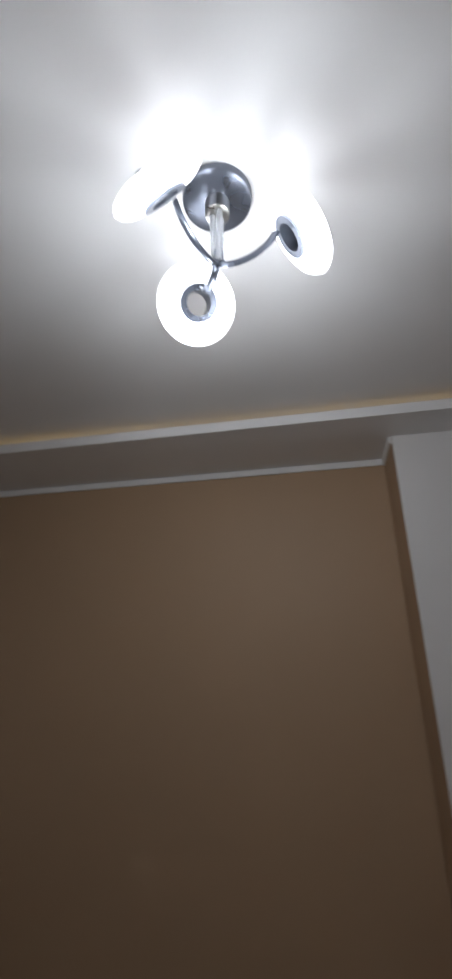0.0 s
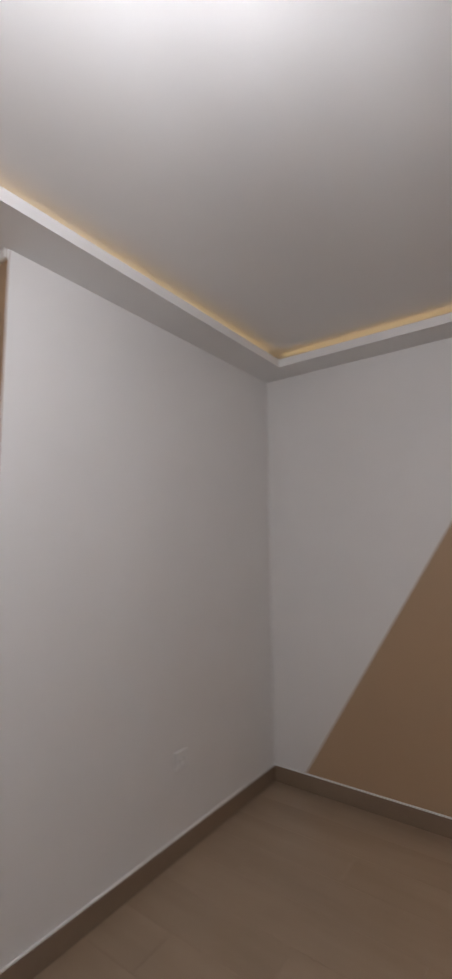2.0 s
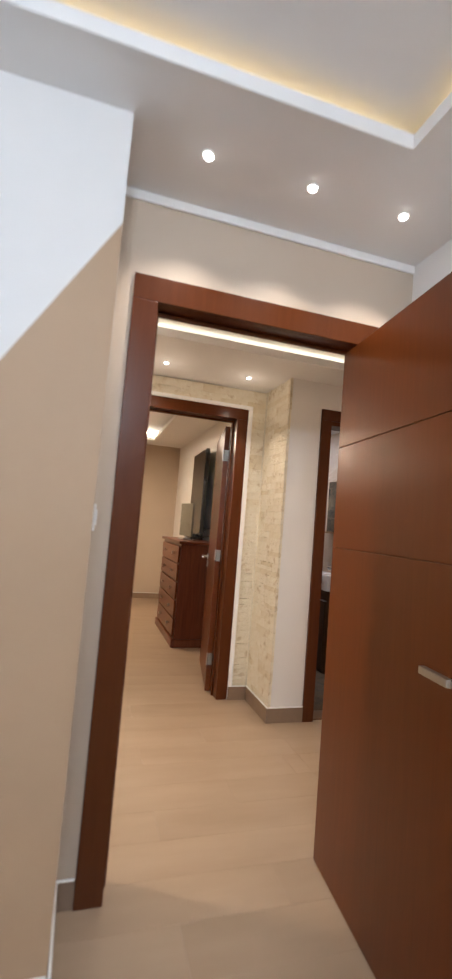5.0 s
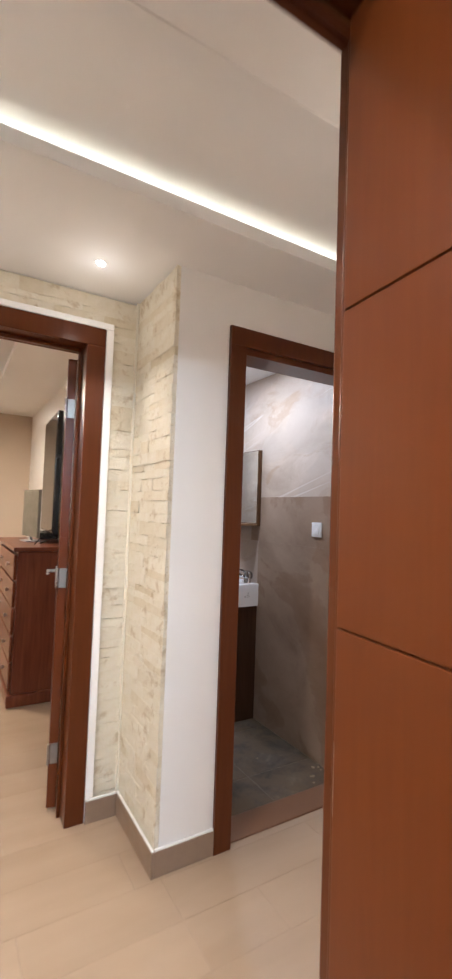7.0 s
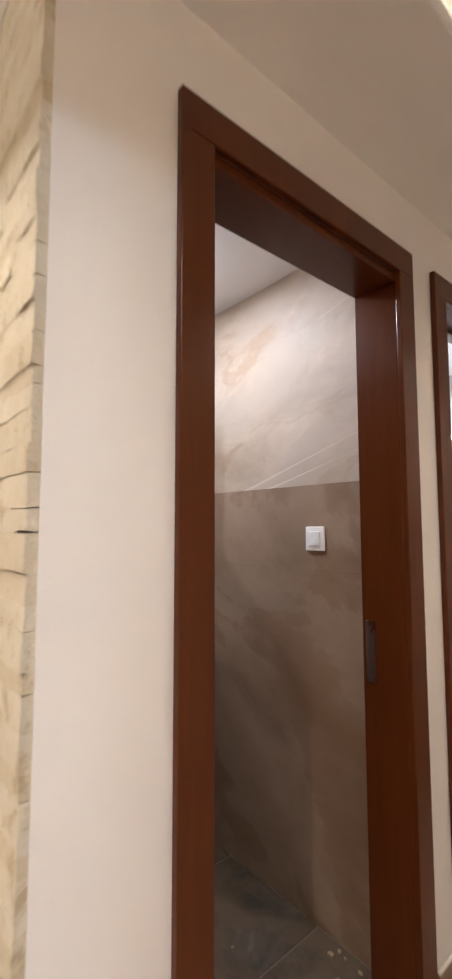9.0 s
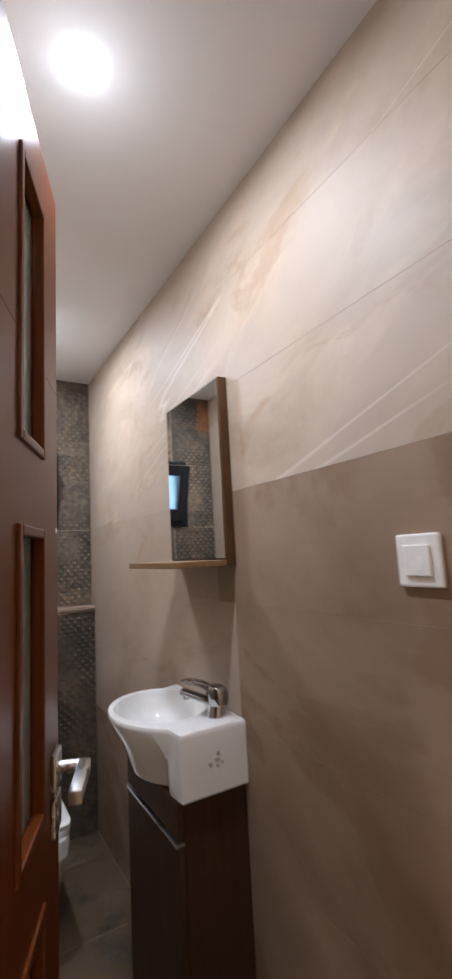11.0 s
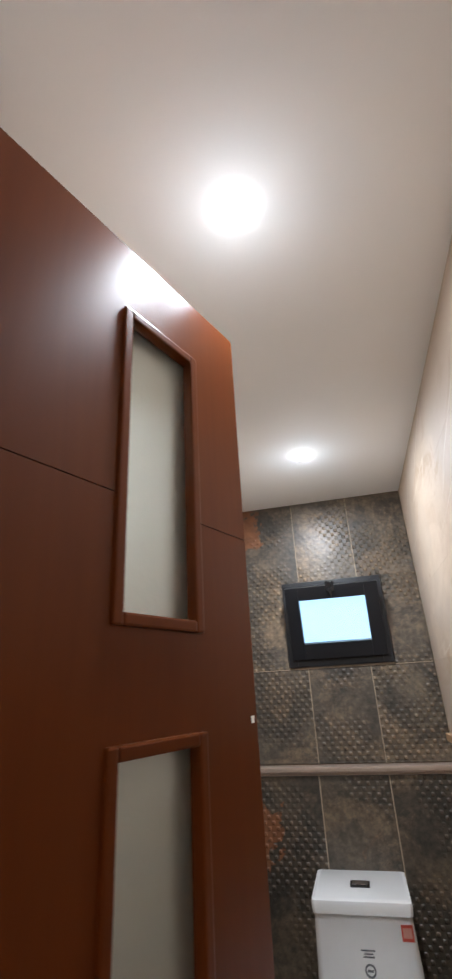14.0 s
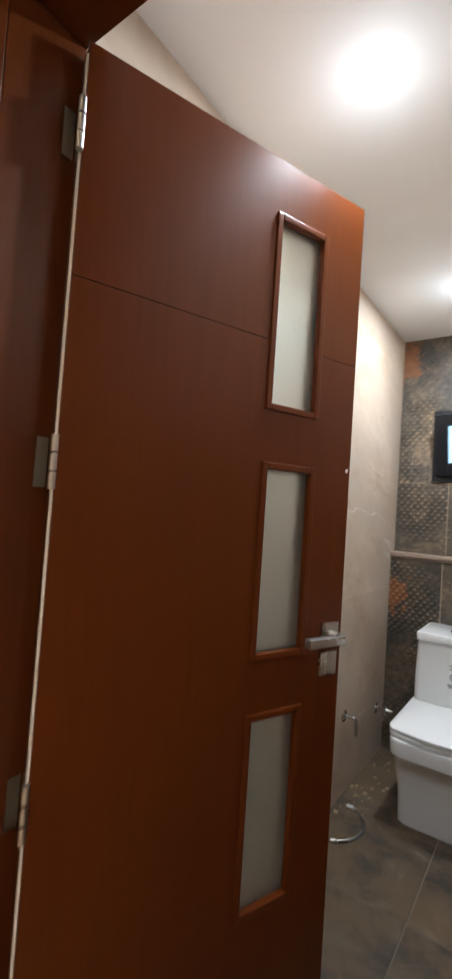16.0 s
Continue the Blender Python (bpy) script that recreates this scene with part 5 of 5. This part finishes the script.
def planks(label, x0, x1, y0, y1, off=0.0):
    t = thing("floor_planks", pose(0, 0, 0), label, "floor", kind="structure")
    row = 0
    for ya, yb in tile_run("", y0, y1, 0.2, math.floor(y0 / 0.2) * 0.2 + off):
        for xa, xb in tile_run("", x0, x1, 1.2, -6 + (row * 0.4) % 1.2):
            piece("plank", xb - xa - 0.0007, yb - ya - 0.0007, 0.006, PLANK, pose((xa + xb) / 2, (ya + yb) / 2, 0), t)
        row += 1


planks("light wood-look porcelain planks in the bedroom and hall", -1.72, 1.30, -4.83, 2.2)
planks("light wood-look porcelain planks in the hall", 1.30, 4.3, 0.425, WY0 + 0.012)
planks("light wood-look porcelain planks in the far bedroom", -1.5, 1.5, 2.2, 6.38)

# toilet floor
solid("floor_toilet_bed", bx(WX0, WX1, WY1 + 0.01, 4.03, -0.0055, -0.0008), paint("dirty_floor_joint", (0.21, 0.165, 0.12), 0.9, 0.4), "pale joints of the toilet floor", "floor")
t = thing("floor_toilet", pose(0, 0, 0), "dark mottled slate-look floor tiles", "floor", kind="structure")
for ya, yb in tile_run("", WY1 + 0.01, 4.03, 0.45, WY1 - 0.2):
    for xa, xb in tile_run("", WX0, WX1, 0.45, 1.97 - 0.45):
        piece("tile", xb - xa - 0.005, yb - ya - 0.005, 0.006, SLATE, pose((xa + xb) / 2, (ya + yb) / 2, 0.001), t)
t = thing("floor_bathroom", pose(0, 0, 0), "light grey bathroom floor tiles", "floor", kind="structure")
for ya, yb in tile_run("", WY1 + 0.01, 3.6, 0.6, WY1 + 0.01):
    for xa, xb in tile_run("", 2.52, 3.9, 0.6, 2.52):
        piece("tile", xb - xa - 0.003, yb - ya - 0.003, 0.006, GREYTILE, pose((xa + xb) / 2, (ya + yb) / 2, 0.001), t)

# toilet walls: long beige tiles on the sides, upright dark relief tiles on the end
t = thing("tiles_right", pose(0, 0, 0), "beige marble-look wall tiles with pale veins", "wall tiles", kind="structure")
for n_, (za, zb) in enumerate(tile_run("", 0.0, WZ, 0.2985, -0.0)):
    for ya, yb in tile_run("", WY1, WYE, 0.9, 0.9 + (0.88 if n_ % 2 == 0 else 0.79)):
        piece("tile", yb - ya - 0.0002, zb - za - 0.0003, 0.012, MARBLE if za > 1.4 else (WARMBEIGE if ya > 2.5 and za > 0.5 else TAUPE), Matrix.Translation((WX1, (ya + yb) / 2, (za + zb) / 2)) @ Matrix(((0, 0, -1), (1, 0, 0), (0, 1, 0))).to_4x4(), t)
t = thing("tiles_left", pose(0, 0, 0), "beige marble-look wall tiles behind the door", "wall tiles", kind="structure")
for n_, (za, zb) in enumerate(tile_run("", 0.0, WZ, 0.2985, -0.0)):
    for ya, yb in tile_run("", WY1, WYE, 0.9, 0.9 + (0.5 if n_ % 2 else 0.05)):
        piece("tile", yb - ya - 0.0002, zb - za - 0.0003, 0.012, MARBLE if za > 0.8 else WARMBEIGE, Matrix.Translation((WX0, (ya + yb) / 2, (za + zb) / 2)) @ Matrix(((0, 0, 1), (1, 0, 0), (0, 1, 0))).to_4x4(), t)
t = thing("tiles_end", pose(0, 0, 0), "dark patterned relief tiles with rusty patches", "wall tiles", kind="structure")
TURN = Matrix(((1, 0, 0), (0, 0, -1), (0, 1, 0))).to_4x4()
XC = [(WX0, 1.822), (1.822, 2.111), (2.111, WX1)]
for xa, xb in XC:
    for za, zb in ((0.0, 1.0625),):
        piece("tile", xb - xa - 0.003, zb - za - 0.003, 0.07, RELIEF_SHADED, Matrix.Translation(((xa + xb) / 2, 4.0205, (za + zb) / 2)) @ TURN, t)
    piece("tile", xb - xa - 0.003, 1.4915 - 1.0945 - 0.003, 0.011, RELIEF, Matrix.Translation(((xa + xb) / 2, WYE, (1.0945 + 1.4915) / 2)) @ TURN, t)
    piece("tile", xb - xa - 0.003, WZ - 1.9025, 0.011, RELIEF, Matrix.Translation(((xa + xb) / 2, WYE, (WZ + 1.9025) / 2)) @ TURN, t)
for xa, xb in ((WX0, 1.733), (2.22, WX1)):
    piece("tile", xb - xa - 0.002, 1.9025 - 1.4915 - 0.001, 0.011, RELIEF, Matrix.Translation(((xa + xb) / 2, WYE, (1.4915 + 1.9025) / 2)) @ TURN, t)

bm = bmesh.new()
for xj in (1.822, 2.111):
    box(bm, xj - 0.004, xj + 0.004, WYE + 0.0008, WYE + 0.011, 1.905, WZ)
    box(bm, xj - 0.004, xj + 0.004, WYE + 0.0008, WYE + 0.011, 1.0945, 1.4875)
    box(bm, xj - 0.002, xj + 0.002, 4.0213, 4.06, 0.0, 1.0625)
box(bm, WX0, WX1, WYE + 0.0009, WYE + 0.011, 1.488, 1.4955)
part("grout_joints", bm, GROUTDARK, t, "thin tan grout joints")

# split stone cladding on the niche
rng = random.Random(7)


def rough_stone(name, w, h, d):
    me = bpy.data.meshes.new(name)
    bmq = bmesh.new()
    nx = max(2, int(w / 0.035))
    front = [[bmq.verts.new((-w / 2 + w * i / nx, -d * rng.uniform(0.80, 1.0), -h / 2 + h * j + rng.uniform(-0.003, 0.003))) for i in range(nx + 1)] for j in (0, 1)]
    back = [[bmq.verts.new((-w / 2 + w * i / nx, 0.0, -h / 2 + h * j)) for i in range(nx + 1)] for j in (0, 1)]
    for i in range(nx):
        bmq.faces.new((front[0][i], front[0][i + 1], front[1][i + 1], front[1][i]))
        bmq.faces.new((front[1][i], front[1][i + 1], back[1][i + 1], back[1][i]))
        bmq.faces.new((back[0][i], back[0][i + 1], front[0][i + 1], front[0][i]))
    for i in (0, nx):
        bmq.faces.new((front[0][i], front[1][i], back[1][i], back[0][i]))
    bmesh.ops.recalc_face_normals(bmq, faces=bmq.faces)
    bmq.to_mesh(me)
    bmq.free()
    me.materials.append(STONE)
    return me


def cladding(parent, m, length, z0, z1, deep=(0.0165, 0.021)):
    z = z0
    while z < z1 - 0.012:
        h = min(rng.choice((0.028, 0.036, 0.044, 0.052, 0.06)), z1 - z)
        x = 0.0
        while x < length - 0.01:
            w = min(rng.uniform(0.08, 0.26), length - x)
            if length - x - w < 0.05:
                w = length - x
            ob = new("stone", rough_stone("stone", w - 0.0007, h - 0.0007, rng.uniform(*deep)))
            ob.parent = parent
            ob.matrix_basis = m @ pose(x + w / 2, 0, z + h / 2)
            x += w
        z += h


t = thing("stone_cladding", pose(0, 0, 0), "cream split-face limestone strips round the niche", "stone cladding", kind="structure")
# return face looks towards -x; front face looks towards -y
cladding(t, Matrix.Translation((NX + 0.02, NY, 0)) @ Matrix.Rotation(radians(-90), 4, "Z"), NY - WY0 - 0.001, 0.0, HZ, (0.0175, 0.021))
cladding(t, Matrix.Translation((D2R + cw + 0.035, NY + 0.02, 0)), NX - D2R - cw - 0.035, 0.0, D2T + cw + 0.03)
cladding(t, Matrix.Translation((-0.5, NY + 0.02, 0)), NX + 0.5, D2T + cw + 0.03, HZ)

# pale mortar bead in the inside corner of the niche
bm = tube(bmesh.new(), [(NX - 0.001, NY - 0.001, z) for z in (0.09, 0.8, 1.6, HZ)], 0.007, 8)
part("corner_bead", bm, MORTAR, t, "pale mortar bead in the corner", True)
